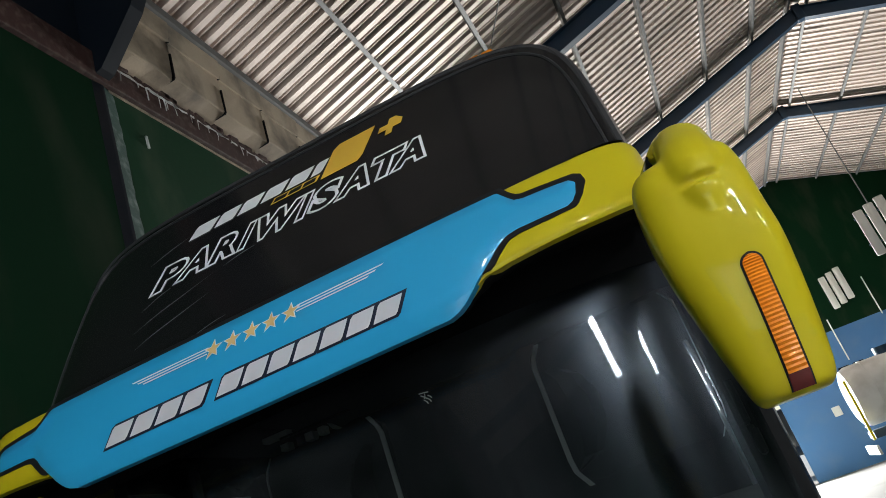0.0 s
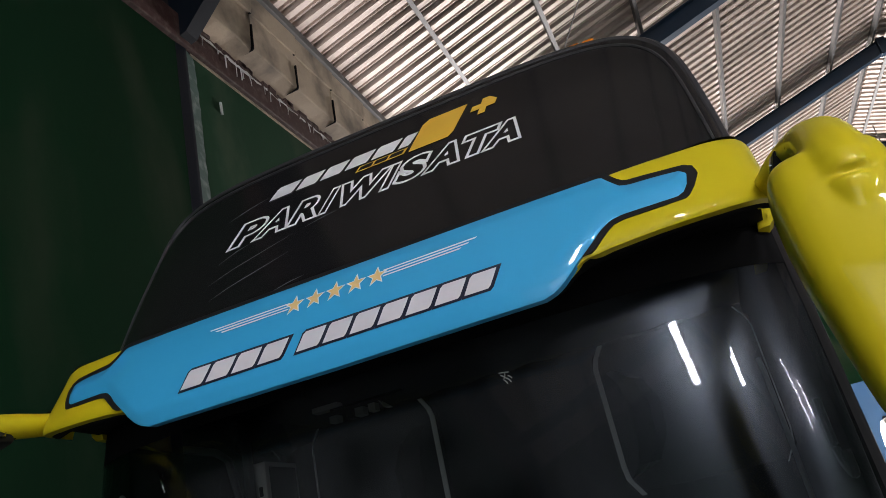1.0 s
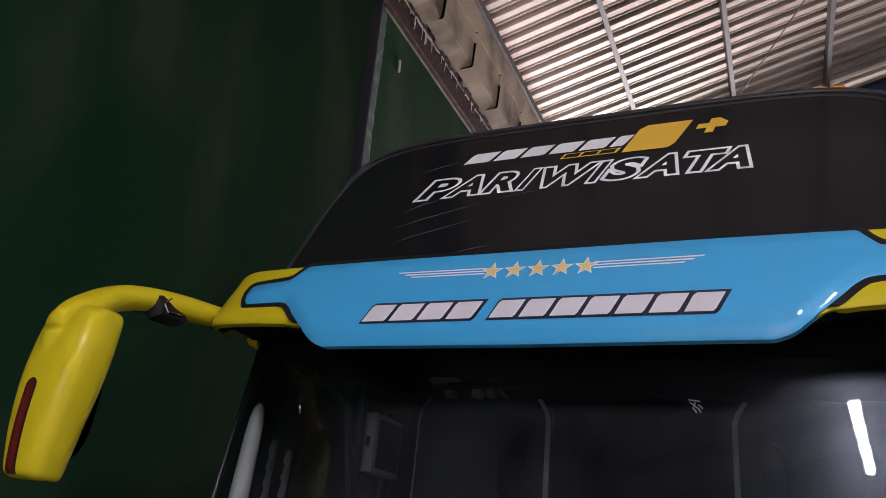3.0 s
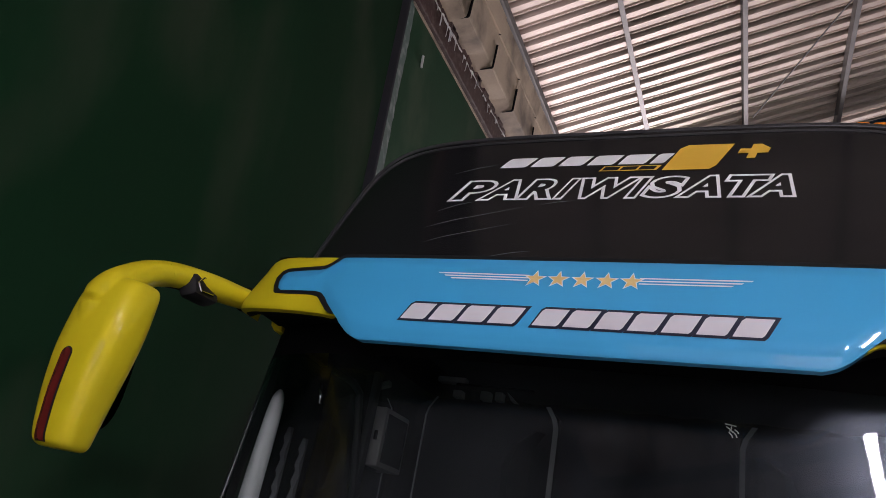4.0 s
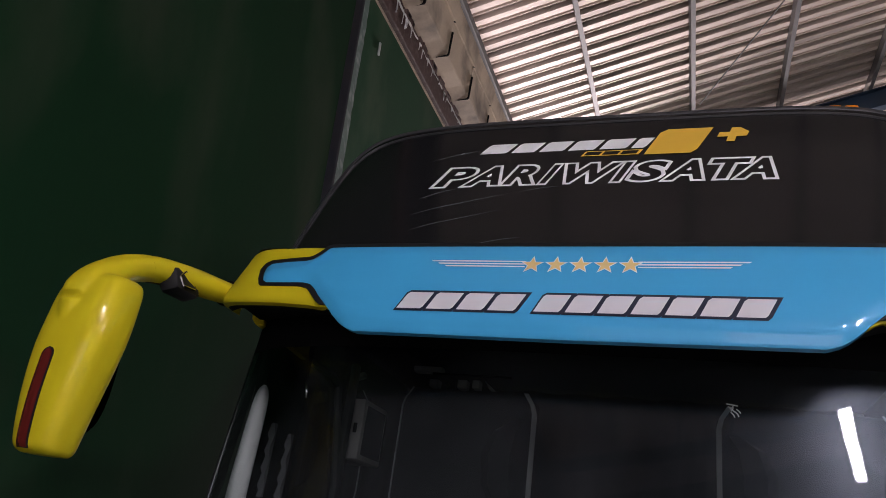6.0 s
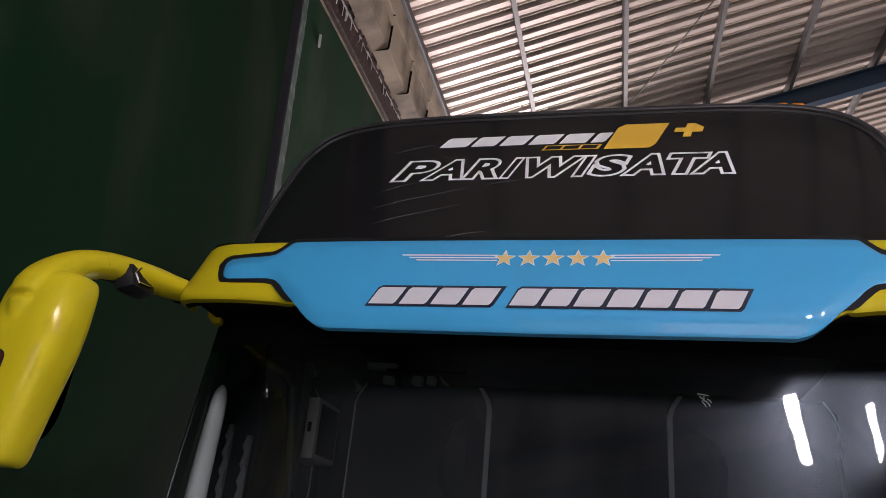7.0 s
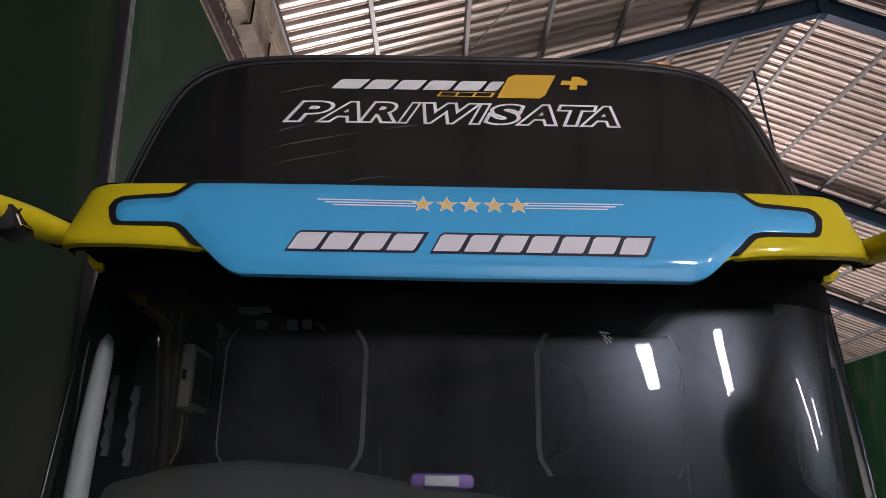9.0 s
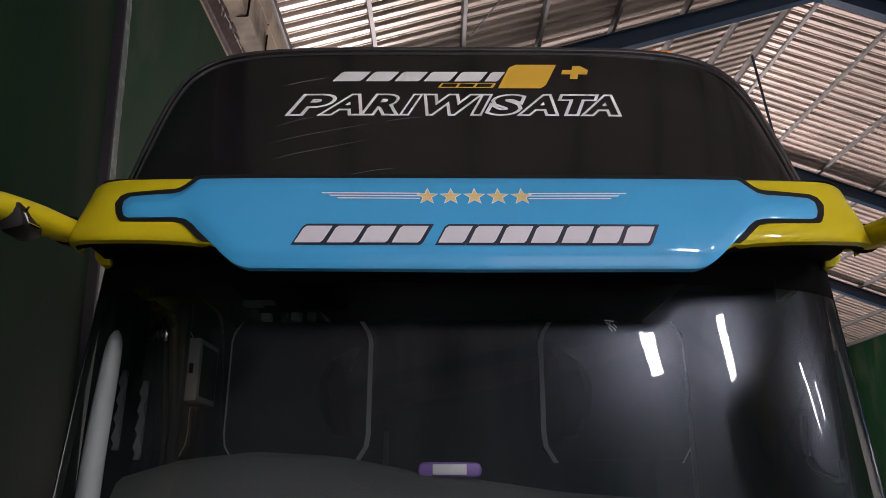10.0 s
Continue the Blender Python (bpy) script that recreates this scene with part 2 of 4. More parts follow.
structure("wall_west", box((WALL_X - 0.2, FRONT_Y, 0.0), (WALL_X, END_Y, 6.9)), M_LITGREEN, "dark green painted plaster wall with pale streaks, toned lighter as painted daylight")
structure("wall_east", box((RIGHT_X, FRONT_Y, 0.0), (RIGHT_X + 0.2, END_Y, 7.875)), M_GREEN, "dark green painted side wall with daylight slits along its head")

# end wall: blue below, green above, a tall open doorway behind the bus
DOOR_L, DOOR_R, DOOR_H, BAND = -1.8, 3.55, 4.6, 5.0


def gable(y0, y1, door=None):
    bm = bmesh.new()
    cuts = [WALL_X - 0.2, RIDGE_X, RIGHT_X + 0.2] + (list(door[:2]) if door else [])
    cuts = sorted(cuts)
    for a, b in zip(cuts, cuts[1:]):
        base = door[2] if door and abs(a - door[0]) < 1e-6 else BAND
        ring = [(a, base), (b, base), (b, roof_z(b) - 0.05), (a, roof_z(a) - 0.05)]
        loft([[(x, y, z) for x, z in ring] for y in (y0, y1)], bm=bm)
    return bm


structure("wall_north", gable(END_Y, END_Y + 0.2, (DOOR_L, DOOR_R, DOOR_H)), M_GREEN, "dark green upper gable wall above the blue dado")
dado = bmesh.new()
add_box(dado, (WALL_X - 0.2, END_Y - 0.004, 0), (DOOR_L, END_Y + 0.196, BAND))
add_box(dado, (DOOR_R, END_Y - 0.004, 0), (RIGHT_X + 0.2, END_Y + 0.196, BAND))
structure("wall_dado", dado, M_BLUEWALL, "blue painted lower part of the end wall")
# unseen front wall, left open where the added fill lamp stands
wall_s = box((WALL_X - 0.2, FRONT_Y - 0.2, 5.0), (RIGHT_X + 0.2, FRONT_Y, 12.0))
add_box(wall_s, (8.2, FRONT_Y - 0.2, 0.0), (RIGHT_X + 0.2, FRONT_Y, 5.0))
structure("wall_south", wall_s, M_GREEN, "unseen dark green front wall above an opening added for the fill lamp")


def corrugated(x0, x1, y0, y1):
    bm = bmesh.new()
    prof, y = [], y0
    while y < y1:
        prof += [(y + a, d) for a, d in ((0, 0), (0.092, 0), (0.099, 0.135), (0.160, 0.135), (0.165, 0.03), (0.188, 0.03), (0.193, 0.135), (0.253, 0.135))]
        y += 0.26
    rows = [[bm.verts.new((x, yy, roof_z(x) + dz)) for yy, dz in prof] for x in (x0, x1)]
    for i in range(len(prof) - 1):
        bm.faces.new((rows[0][i], rows[0][i + 1], rows[1][i + 1], rows[1][i]))
    return bm


structure("ceiling", corrugated(EAVE_X, RIDGE_X, FRONT_Y, END_Y + 0.3), M_ROOF, "corrugated galvanised roof sheets seen from below")
structure("ceiling_east", corrugated(RIDGE_X, RIGHT_X + 0.6, FRONT_Y, END_Y + 0.3), M_ROOF, "corrugated galvanised roof sheets of the far slope")

# purlins along the hall
PURLIN_X = [-2.68, -1.22, 0.26, 1.68, 3.12, 4.55, 5.95, 7.05, 7.6, 9.0, 10.4, 11.8, 13.2, 14.6, 16.0, 17.1]
for x in PURLIN_X:
    z = roof_z(x)
    s = 0.3 if x < RIDGE_X else -0.38
    bm = bmesh.new()
    for lo, hi in (((-0.03, FRONT_Y, -0.125), (-0.024, END_Y, -0.005)), ((-0.03, FRONT_Y, -0.131), (0.035, END_Y, -0.125)), ((-0.03, FRONT_Y, -0.011), (0.035, END_Y, -0.005))):
        add_box(bm, lo, hi, m=Matrix.Translation((x, 0, z)) @ Matrix.Rotation(-math.atan(s), 4, "Y"))
    tagged(part("purlin", bm, M_PURLIN, None, "", False), "grey galvanised steel roof purlin", "roof beam", "roof purlins", "structure")


def i_beam(a, b, depth, width):
    """I-section between two points, web upright."""
    a, b = Vector(a), Vector(b)
    d = (b - a).normalized()
    side = Vector((0, 1, 0)) if abs(d.y) < 0.9 else Vector((1, 0, 0))
    up = side.cross(d).normalized()
    if up.z < 0:
        up = -up
    bm = bmesh.new()
    for u0, u1, w in ((0, 0.014, width), (0.014, depth - 0.014, 0.012), (depth - 0.014, depth, width)):
        ring = [(-w / 2, -u1), (w / 2, -u1), (w / 2, -u0), (-w / 2, -u0)]
        loft([[p + s * side + u * up for s, u in ring] for p in (a, b)], bm=bm)
    return bm


for y in (-13.0, -5.3, 2.95, 10.1, 16.85, 23.0):
    frame_ob = empty("portal_frame", label="dark blue painted steel portal frame", category="roof frame", group="portal frames", kind="structure")
    part("rafter", i_beam((WALL_X, y, roof_z(WALL_X) - 0.13), (RIDGE_X, y, roof_z(RIDGE_X) - 0.13), 0.36, 0.18), M_STEELBLUE, frame_ob, "", False)
    part("rafter", i_beam((RIDGE_X, y, roof_z(RIDGE_X) - 0.14), (RIGHT_X, y, roof_z(RIGHT_X) - 0.14), 0.36, 0.18), M_STEELBLUE, frame_ob, "", False)
    part("column", i_beam((RIGHT_X - 0.02, y, 0), (RIGHT_X - 0.02, y, roof_z(RIGHT_X) - 0.2), 0.3, 0.2), M_STEELBLUE, frame_ob, "", False)

# wall column, ring beam and gutter boards along the left wall
col = loft([[(WALL_X, FRONT_Y, z), (xe, FRONT_Y, z), (xe, y0 + 0.02, z), (WALL_X, y0 + 0.02, z)] for z, xe, y0 in ((0, -1.968, 2.16), (2, -2.16, 2.347), (6.9, -2.616, 2.823))])
structure("wall_batter", col, M_GREEN, "dark green battered wall face that ends at a chipped edge")
flange = loft([[(xe - 0.05, y0 - 0.025 + 0.004 * math.sin(7.3 * z) + 0.006 * math.sin(23 * z), z), (xe + 0.003, y0 - 0.025 + 0.004 * math.sin(7.3 * z), z), (xe - 0.02, y0 + 0.13 + 0.005 * math.sin(5.1 * z + 1) + 0.008 * math.sin(31 * z) * math.sin(3.7 * z), z), (xe - 0.07, y0 + 0.13, z)] for z, xe, y0 in ((z, float(np.interp(z, (0, 2, 7), (-1.967, -2.159, -2.625))), float(np.interp(z, (0, 2, 7), (2.19, 2.377, 2.863)))) for z in np.linspace(3.0, 7, 60))])
structure("column_trim", flange, M_PALEBLUE, "chipped pale blue end of the battered wall face")
# near-black strip that paints the shade beside the column's edge
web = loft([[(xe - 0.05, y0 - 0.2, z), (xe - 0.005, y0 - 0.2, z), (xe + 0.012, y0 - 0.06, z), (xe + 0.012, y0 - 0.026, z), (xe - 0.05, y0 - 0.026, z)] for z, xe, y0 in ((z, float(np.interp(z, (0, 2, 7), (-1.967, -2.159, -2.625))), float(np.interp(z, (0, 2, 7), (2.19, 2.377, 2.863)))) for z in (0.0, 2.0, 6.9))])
structure("column_web", web, M_SHADEGRILLE, "near-black side of the steel wall column, its shade painted in")
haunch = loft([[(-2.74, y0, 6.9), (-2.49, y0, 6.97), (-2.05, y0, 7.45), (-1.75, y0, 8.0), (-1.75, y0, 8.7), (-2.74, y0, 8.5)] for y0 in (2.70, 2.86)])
for yy in (-13.0, -5.3, 2.95, 10.1, 16.85, 23.0):
    structure("beam_ridge", box((RIDGE_X - 0.1, yy - 0.1, roof_z(RIDGE_X) - 0.55), (RIDGE_X + 0.1, yy + 0.1, roof_z(RIDGE_X) - 0.1), 0.01), M_STEELBLUE, "dark blue ridge plate joining two rafters")
# haunch and infill take the near-black copy, their shade painted in
structure("beam_haunch", haunch, M_SHADEGRILLE, "dark blue steel haunch at the head of the wall column, blackened by painted shade")
structure("wall_infill", box((WALL_X - 0.1, FRONT_Y, 7.2), (WALL_X - 0.03, 2.75, 8.62)), M_SHADEGRILLE, "dark blue sheet closing the wall above the ring beam, blackened by painted shade")
structure("beam_west", box((WALL_X - 0.2, FRONT_Y, 6.9), (WALL_X + 0.07, END_Y, 7.22), 0.012), M_RUST, "rusty brown ring beam with white paint drips")
gutter = empty("gutter", label="stained concrete gutter boards under the eave", category="gutter", kind="structure")
rng = random.Random(4)
y = 2.8
while y < 24:
    t = rng.uniform(-0.015, 0.015)
    low = -0.43 + rng.uniform(-0.04, 0.02)
    prof = [(-2.68, 7.31), (-2.41 + t, 7.345 + t), (-2.398 + t, 7.362 + t), (-2.385 + t / 2, 7.84), (-2.42 + t / 2, 7.84), (-2.433 + t, 7.385 + t), (-2.68, 7.35)]
    part("gutter_board", loft([[(px, y + dy, pz + sag) for px, pz in prof] for dy, sag in ((0.0, 0.0), (0.3, -0.006 + t / 3), (0.6, 0.004 - t / 3), (0.862, -0.012))]), M_BOARD, gutter, "", False)
    part("fascia_board", box((-0.02, 0.0, 0.1), (0.02, 0.868, 0.44), 0.006, pose(-2.40, y, 7.72, 0, 8, -1.0)), M_BOARD, gutter, "", False)
    band = [(-2.67, 7.316), (-2.39, 7.325), (-2.374, 7.345), (-2.362, 7.66), (-2.385, 7.66), (-2.40, 7.37), (-2.67, 7.34)]
    part("bracket", loft([[(px, y + 0.852 + dy, pz) for px, pz in band] for dy in (0.0, 0.016)]), M_MATT, gutter, "", False)
    part("bracket_clip", box((0.0, 0.845, 0.1), (0.04, 0.88, 0.17), 0.01, pose(-2.41, y, 7.72, 0, 8, 0)), M_MATT, gutter, "", False)
    yy = y
    while yy < y + 0.85 and y < 13:
        w = rng.uniform(0.05, 0.24)
        part("flashing", loft([[(WALL_X + 0.0715, yy + q * w, 7.15 + rng.uniform(-0.012, 0.012) + e) for q in (0, 0.3, 0.6, 1)] for e in (0.0, rng.uniform(0.012, 0.04))], closed=False), M_FLASH, gutter, "torn silver flashing strip on the beam", False)
        if rng.random() < 0.85:
            h, e = rng.uniform(0.03, 0.16), rng.uniform(-0.03, 0.03)
            part("paint_drip", sweep([(WALL_X + 0.076, yy, 7.16), (WALL_X + 0.08, yy + e * 0.6, 7.16 - h * 0.5), (WALL_X + 0.078, yy + e, 7.16 - h)], rng.uniform(0.003, 0.008), 5), M_FLASH, gutter, "white paint drip", False)
        part("rust_crust", box((-0.03, 0, 0), (0.012, rng.uniform(0.08, 0.2), rng.uniform(0.02, 0.075)), 0.008, pose(WALL_X + 0.062, yy, 7.205, rng.uniform(-9, 9))), M_RUST, gutter, "crumbling rusty edge", False)
        yy += w + max(0.0, rng.uniform(-0.08, 0.06))
    y += 0.87
structure("trim_beam", box((WALL_X + 0.002, 2.9, 6.88), (WALL_X + 0.018, END_Y, 6.9)), M_BOARD, "pale mortar line under the ring beam")
structure("trim_west", box((-2.36, 2.9, 8.06), (-2.28, END_Y, 8.18), 0.01), M_PURLIN, "grey metal eave trim above the gutter boards")

# ---------------------------------------------------------------- the bus
bus = empty("bus", label="black touring coach with sky-blue and yellow front visor", category="bus")
HALF, SHIFT = 1.206, -0.003
VISOR_BACK = 0.022
visor_f = lerp_table([(2.52, -0.165), (2.57, -0.172), (2.62, -0.166), (2.69, -0.142), (2.76, -0.103), (2.815, -0.07), (2.86, -0.043), (2.9, -0.022), (2.96, 0.02)])


def corner(x, half, n=4.0, c=0.35):
    r = min(1.0, abs(x) / half)
    return c * (1 - (1 - r ** n) ** (1 / n))


def visor_y(x, z):
    return visor_f(z) + VISOR_BACK + corner(x + SHIFT, HALF, 5.2, 0.32)


def panel_y(x, z):
    return 0.364 + 0.56 * (z - 3.308) + 0.05 * ((z - 3.3) / 0.4) ** 2 * 0.3 + corner(x, 1.24, 4.3, 0.376)


def panel_edge(n=181):
    """Outline of the smoked panel: a squarish arch, a little narrower at its head."""
    out = []
    for th in np.linspace(math.pi, 0, n):
        p = 2 / 7.1 if th < math.pi / 2 else 2 / 8.6
        z = 0.905 * max(0.0, math.sin(th)) ** p
        x = math.copysign(abs(math.cos(th)) ** p, math.cos(th)) * 1.187 * (1 - (0.021 if th < math.pi / 2 else 0.004) * z)
        out.append((x, 2.87 + z - 0.012 * max(0.0, -x) ** 2))
    return out


ARCH = panel_edge(721)


def panel_top(x):
    return float(np.interp(x, [p[0] for p in ARCH], [p[1] for p in ARCH]))


def spread(half, n, sharp=2.0, shift=0.0):
    """Places across the width that crowd towards both ends."""
    return [half * math.copysign(1 - (1 - abs(u)) ** sharp, u) - shift for u in np.linspace(-1, 1, n)]


def shell(surface, xs, top, bottom, rows, lift, back=0.03):
    """A raised skin on surface(x, z) between two edge curves, with its edges folded back. lift(u, v): how proud it stands."""
    bm = bmesh.new()
    grid = []
    for i, x in enumerate(xs):
        a, b = bottom(x), top(x)
        col = []
        for j in range(rows + 1):
            v = j / rows
            v = 0.5 - 0.5 * math.cos(math.pi * v) if rows > 4 else v
            z = a + (b - a) * v
            e = 0.004
            dx, dz = (surface(min(x + e, HALF - SHIFT - 1e-4), z) - surface(max(x - e, -HALF - SHIFT + 1e-4), z)) / (2 * e), (surface(x, z + e) - surface(x, z - e)) / (2 * e)
            nrm = Vector((dx, -1, dz)).normalized()
            col.append(Vector((x, surface(x, z), z)) + nrm * lift(x, v, b - a))
        grid.append(col)
    vs = [[bm.verts.new(p) for p in col] for col in grid]
    for a, b in zip(vs, vs[1:]):
        for j in range(rows):
            bm.faces.new((a[j], b[j], b[j + 1], a[j + 1]))
    rim = [vs[i][0] for i in range(len(vs))] + [vs[-1][j] for j in range(1, rows + 1)] + [vs[i][-1] for i in range(len(vs) - 2, -1, -1)] + [vs[0][j] for j in range(rows - 1, 0, -1)]
    low = [bm.verts.new(v.co + Vector((0, back, 0))) for v in rim]
    for i in range(len(rim)):
        k = (i + 1) % len(rim)
        bm.faces.new((rim[i], rim[k], low[k], low[i]))
    return bm


# yellow visor band: full width, wrapping round both corners
yb = lerp_table([(0.0, 2.585), (0.64, 2.59), (0.72, 2.645), (0.75, 2.645), (0.78, 2.652), (0.9, 2.662), (1.06, 2.672), (1.15, 2.682), (1.235, 2.70)])
yt = lerp_table([(0.0, 2.9), (0.8, 2.9), (1.0, 2.908), (1.15, 2.926), (1.2, 2.932), (1.222, 2.925)])
visor = part("visor", shell(visor_y, spread(HALF - 0.0015, 90, 2.0, SHIFT), lambda x: yt(abs(x + SHIFT)), lambda x: yb(abs(x + SHIFT)), 14, lambda x, v, h: 0.012 * min(1, v * 8, (1 - v) * 8) ** 0.5, 0.05), M_YELLOW, bus, "glossy yellow visor band wrapping both front corners")
# sides of the visor run on into the body
for s in (-1, 1):
    ring = [(2.690, -0.045), (2.692, -0.012), (2.712, 0.006), (2.74, 0.012), (2.9, 0.012), (2.925, 0), (2.925, -0.03), (2.72, -0.04)]
    rings = [[(s * (HALF + o - k * 0.02) - SHIFT, y, z - (0.0 if z > 2.8 else 0.035 * k)) for z, o in ring] for k, y in ((0, visor_f(2.8) + 0.3), (0.4, 0.4), (1.0, 0.56))]
    part("visor_end", loft(rings), M_YELLOW, visor)
# black outline under the blue blade
tip_b = lerp_table([(0.0, 2.574), (0.61, 2.575), (0.64, 2.582), (0.662, 2.597), (0.72, 2.646), (0.753, 2.648), (0.786, 2.681), (0.818, 2.706), (0.846, 2.713), (0.94, 2.717), (1.0, 2.722), (1.01, 2.728), (1.03, 2.757), (1.049, 2.797)])
tip_t = lerp_table([(0.0, 2.902), (0.828, 2.902), (0.85, 2.868), (0.872, 2.847), (0.895, 2.846), (0.97, 2.842), (1.025, 2.84), (1.044, 2.829), (1.049, 2.805)])
part("pinstripe", shell(visor_y, spread(1.0488, 150, 2.0), lambda x: tip_t(abs(x)), lambda x: tip_b(abs(x)), 14, lambda x, v, h: 0.0145, 0.02), M_BLACK, visor, "black outline round the blue blade")
blue_b = lerp_table([(0.0, 2.566), (0.61, 2.568), (0.64, 2.575), (0.662, 2.59), (0.72, 2.641), (0.75, 2.669), (0.787, 2.704), (0.811, 2.722), (0.842, 2.729), (0.92, 2.731), (0.983, 2.734), (1.0, 2.744), (1.014, 2.767), (1.022, 2.8)])
blue_t = lerp_table([(0.0, 2.886), (0.815, 2.886), (0.834, 2.86), (0.855, 2.833), (0.88, 2.825), (0.96, 2.823), (1.008, 2.82), (1.02, 2.808), (1.022, 2.803)])


def blue_lift(x, v, h):
    edge = min(v, 1 - v) * h
    end = 1.022 - abs(x)
    d = min(edge, end)
    return 0.0155 + 0.012 * min(1, d / 0.042) ** 0.75


blade = part("blade", shell(visor_y, spread(1.0218, 180, 2.0), lambda x: blue_t(abs(x)), lambda x: blue_b(abs(x)), 24, blue_lift, 0.03), M_BLUE, visor, "raised sky-blue centre blade")
# dark underside of the visor, back to the windscreen
rings = []
for x in spread(HALF - 0.02, 60, 2.0, SHIFT):
    zb = yb(abs(x + SHIFT)) + 0.004
    y = visor_y(x, zb)
    rings.append([(x, y + 0.012, zb), (x, y + 0.05, zb - 0.008), (x * 0.99, y + 0.09, zb + 0.02), (x, 0.13 + corner(x, 1.24, 3.4, 0.42), 2.71), (x, 0.2 + corner(x, 1.24, 3.4, 0.42), 2.705)])
part("visor_underside", loft(rings, closed=False), M_MATT, visor, "matt black underside")
# upper ledge between the visor and the smoked panel
rings = []
for x in spread(HALF - 0.02, 60, 2.0, SHIFT):
    rings.append([(x, visor_y(x, 2.9) + 0.004, yt(abs(x)) + 0.002), (x, visor_y(x, 2.9) + 0.03, yt(abs(x)) + 0.012), (x * 0.97, panel_y(x * 0.94, 2.9) + 0.06, 2.925)])
part("ledge", loft(rings, closed=False), M_BLACK, visor)

# smoked panel above, its rim, and the body shell behind it
panel = part("upper_panel", shell(panel_y, spread(1.1865, 100, 2.6), panel_top, lambda x: 2.87, 24, lambda x, v, h: 0.0, 0.05), M_PANEL, bus, "smoked black upper front panel with faint painted glints")
outline = [(x * 1.004, z) for x, z in panel_edge(150)]
part("panel_rim", sweep([(x, panel_y(x, z) + 0.02, z + 0.004) for x, z in outline], 0.021, 8), M_BODY, panel, "rounded charcoal rim")
seal = [(x * 0.972, z - 0.032 * (z > 3.0)) for x, z in outline]
part("panel_seal", sweep([(x, panel_y(x, z) - 0.001, z) for x, z in seal], 0.006, 6), M_BODY, panel, "thin charcoal seal inside the rim")
back = []
for k, (grow, dy, dz) in enumerate(((1.0, 0.015, 0.0), (1.02, 0.07, 0.02), (1.04, 0.2, 0.035), (1.055, 0.5, 0.05), (1.06, 1.2, 0.06), (1.06, 11.0, 0.06))):
    back.append([(x * grow, panel_y(x, z) * (1 - min(1, dy / 0.5)) + min(1, dy / 0.5) * 0.7 + dy, z + dz * (z > 2.9)) for x, z in outline])
part("roof_shell", loft(back, closed=False), M_BODY, bus, "charcoal roof and upper sides")
# sides below the roof, with the side windows
for s in (-1, 1):
    part("side_panel", box((s * 1.245 - 0.02, 0.62, 0.35), (s * 1.245 + 0.02, 11.9, 1.75), 0.01), M_BODY, bus)
    y = 0.66
    for k in range(7):
        part("side_window", box((s * 1.245 - 0.012, y, 1.76), (s * 1.245 + 0.006, y + 1.52, 2.88), 0.01), M_SIDEGLASS, bus, "dark tinted side window")
        part("window_post", box((s * 1.245 - 0.02, y + 1.52, 1.75), (s * 1.245 + 0.018, y + 1.6, 2.9), 0.006), M_BLACK, bus)
        y += 1.6
    part("front_post", box((s * 1.216 - 0.03, 0.38, 1.0), (s * 1.216 + 0.025, 0.7, 2.9), 0.02), M_MATT, bus)
    for yy in (2.3, 9.4):
        bm = bmesh.new()
        prof = [(0.30, -0.12), (0.46, -0.14), (0.5, -0.1), (0.5, 0.1), (0.46, 0.14), (0.30, 0.12)]
        loft([[(s * 1.06 + o, yy + r * math.cos(t), 0.5 + r * math.sin(t)) for r, o in prof] for t in np.linspace(0, 2 * math.pi, 33)], bm=bm, caps=False)
        wheel = part("wheel", bm, M_RUBBER, bus)
        part("rim", sweep([(s * 1.06 - 0.1, yy, 0.5), (s * 1.06 + 0.1, yy, 0.5)], 0.31, 24), M_CHROME, wheel)
part("cab_floor", box((-1.2, 0.25, 0.4), (1.2, 11.9, 0.95), 0.02), M_CAB, bus)
part("rear_wall", box((-1.24, 11.88, 0.35), (1.24, 11.98, 3.82), 0.05), M_BODY, bus)
# added sheet that stops daylight showing through the cabin windows
part("cabin_curtain", loft([[(x, 2.5 + 0.03 * math.sin(x * 22), z) for x in np.linspace(-1.2, 1.2, 60)] for z in (0.95, 3.02)], closed=False), M_SEAT, bus, "dark pleated sheet added behind the cab to block daylight")
part("cab_ceiling", box((-1.2, 0.62, 3.02), (1.2, 11.9, 3.08), 0.02), M_CAB, bus)

# windscreen and the front skin below it
screen_f = lerp_table([(0.4, -0.19), (1.0, -0.17), (1.25, -0.14), (1.8, -0.06), (2.3, 0.015), (2.56, 0.06), (2.7, 0.085)])


def screen_y(x, z):
    return screen_f(z) + corner(x, 1.245, 3.4, 0.44)


def skin(z0, z1, rows, half=1.242):
    return loft([[(x, screen_y(x, z), z) for x in spread(half, 70)] for z in np.linspace(z0, z1, rows)], closed=False)


screen = part("windscreen", skin(1.24, 2.715, 16), M_GLASS, bus, "wide curved windscreen with lamp reflections")
screen.visible_shadow = False
part("front_skin", skin(0.35, 1.245, 10), M_BLUE, bus, "sky-blue lower front")
for s in (-1, 1):
    # black ceramic edge of the glass at either side and the slim bright strip beside it
    rings = [[(s * x, screen_y(x, z) - 0.004, z) for x in (1.2, 1.215, 1.23, 1.243)] for z in np.linspace(1.24, 2.715, 14)]
    part("screen_edge", loft(rings, closed=False), M_BLACK, screen, "glossy black edge of the glass")
# black band painted in place of the visor's dark reflection
rings = [[(x, screen_y(x, z) - 0.003, z) for x in spread(1.236, 60)] for z in (2.59, 2.65, 2.717)]
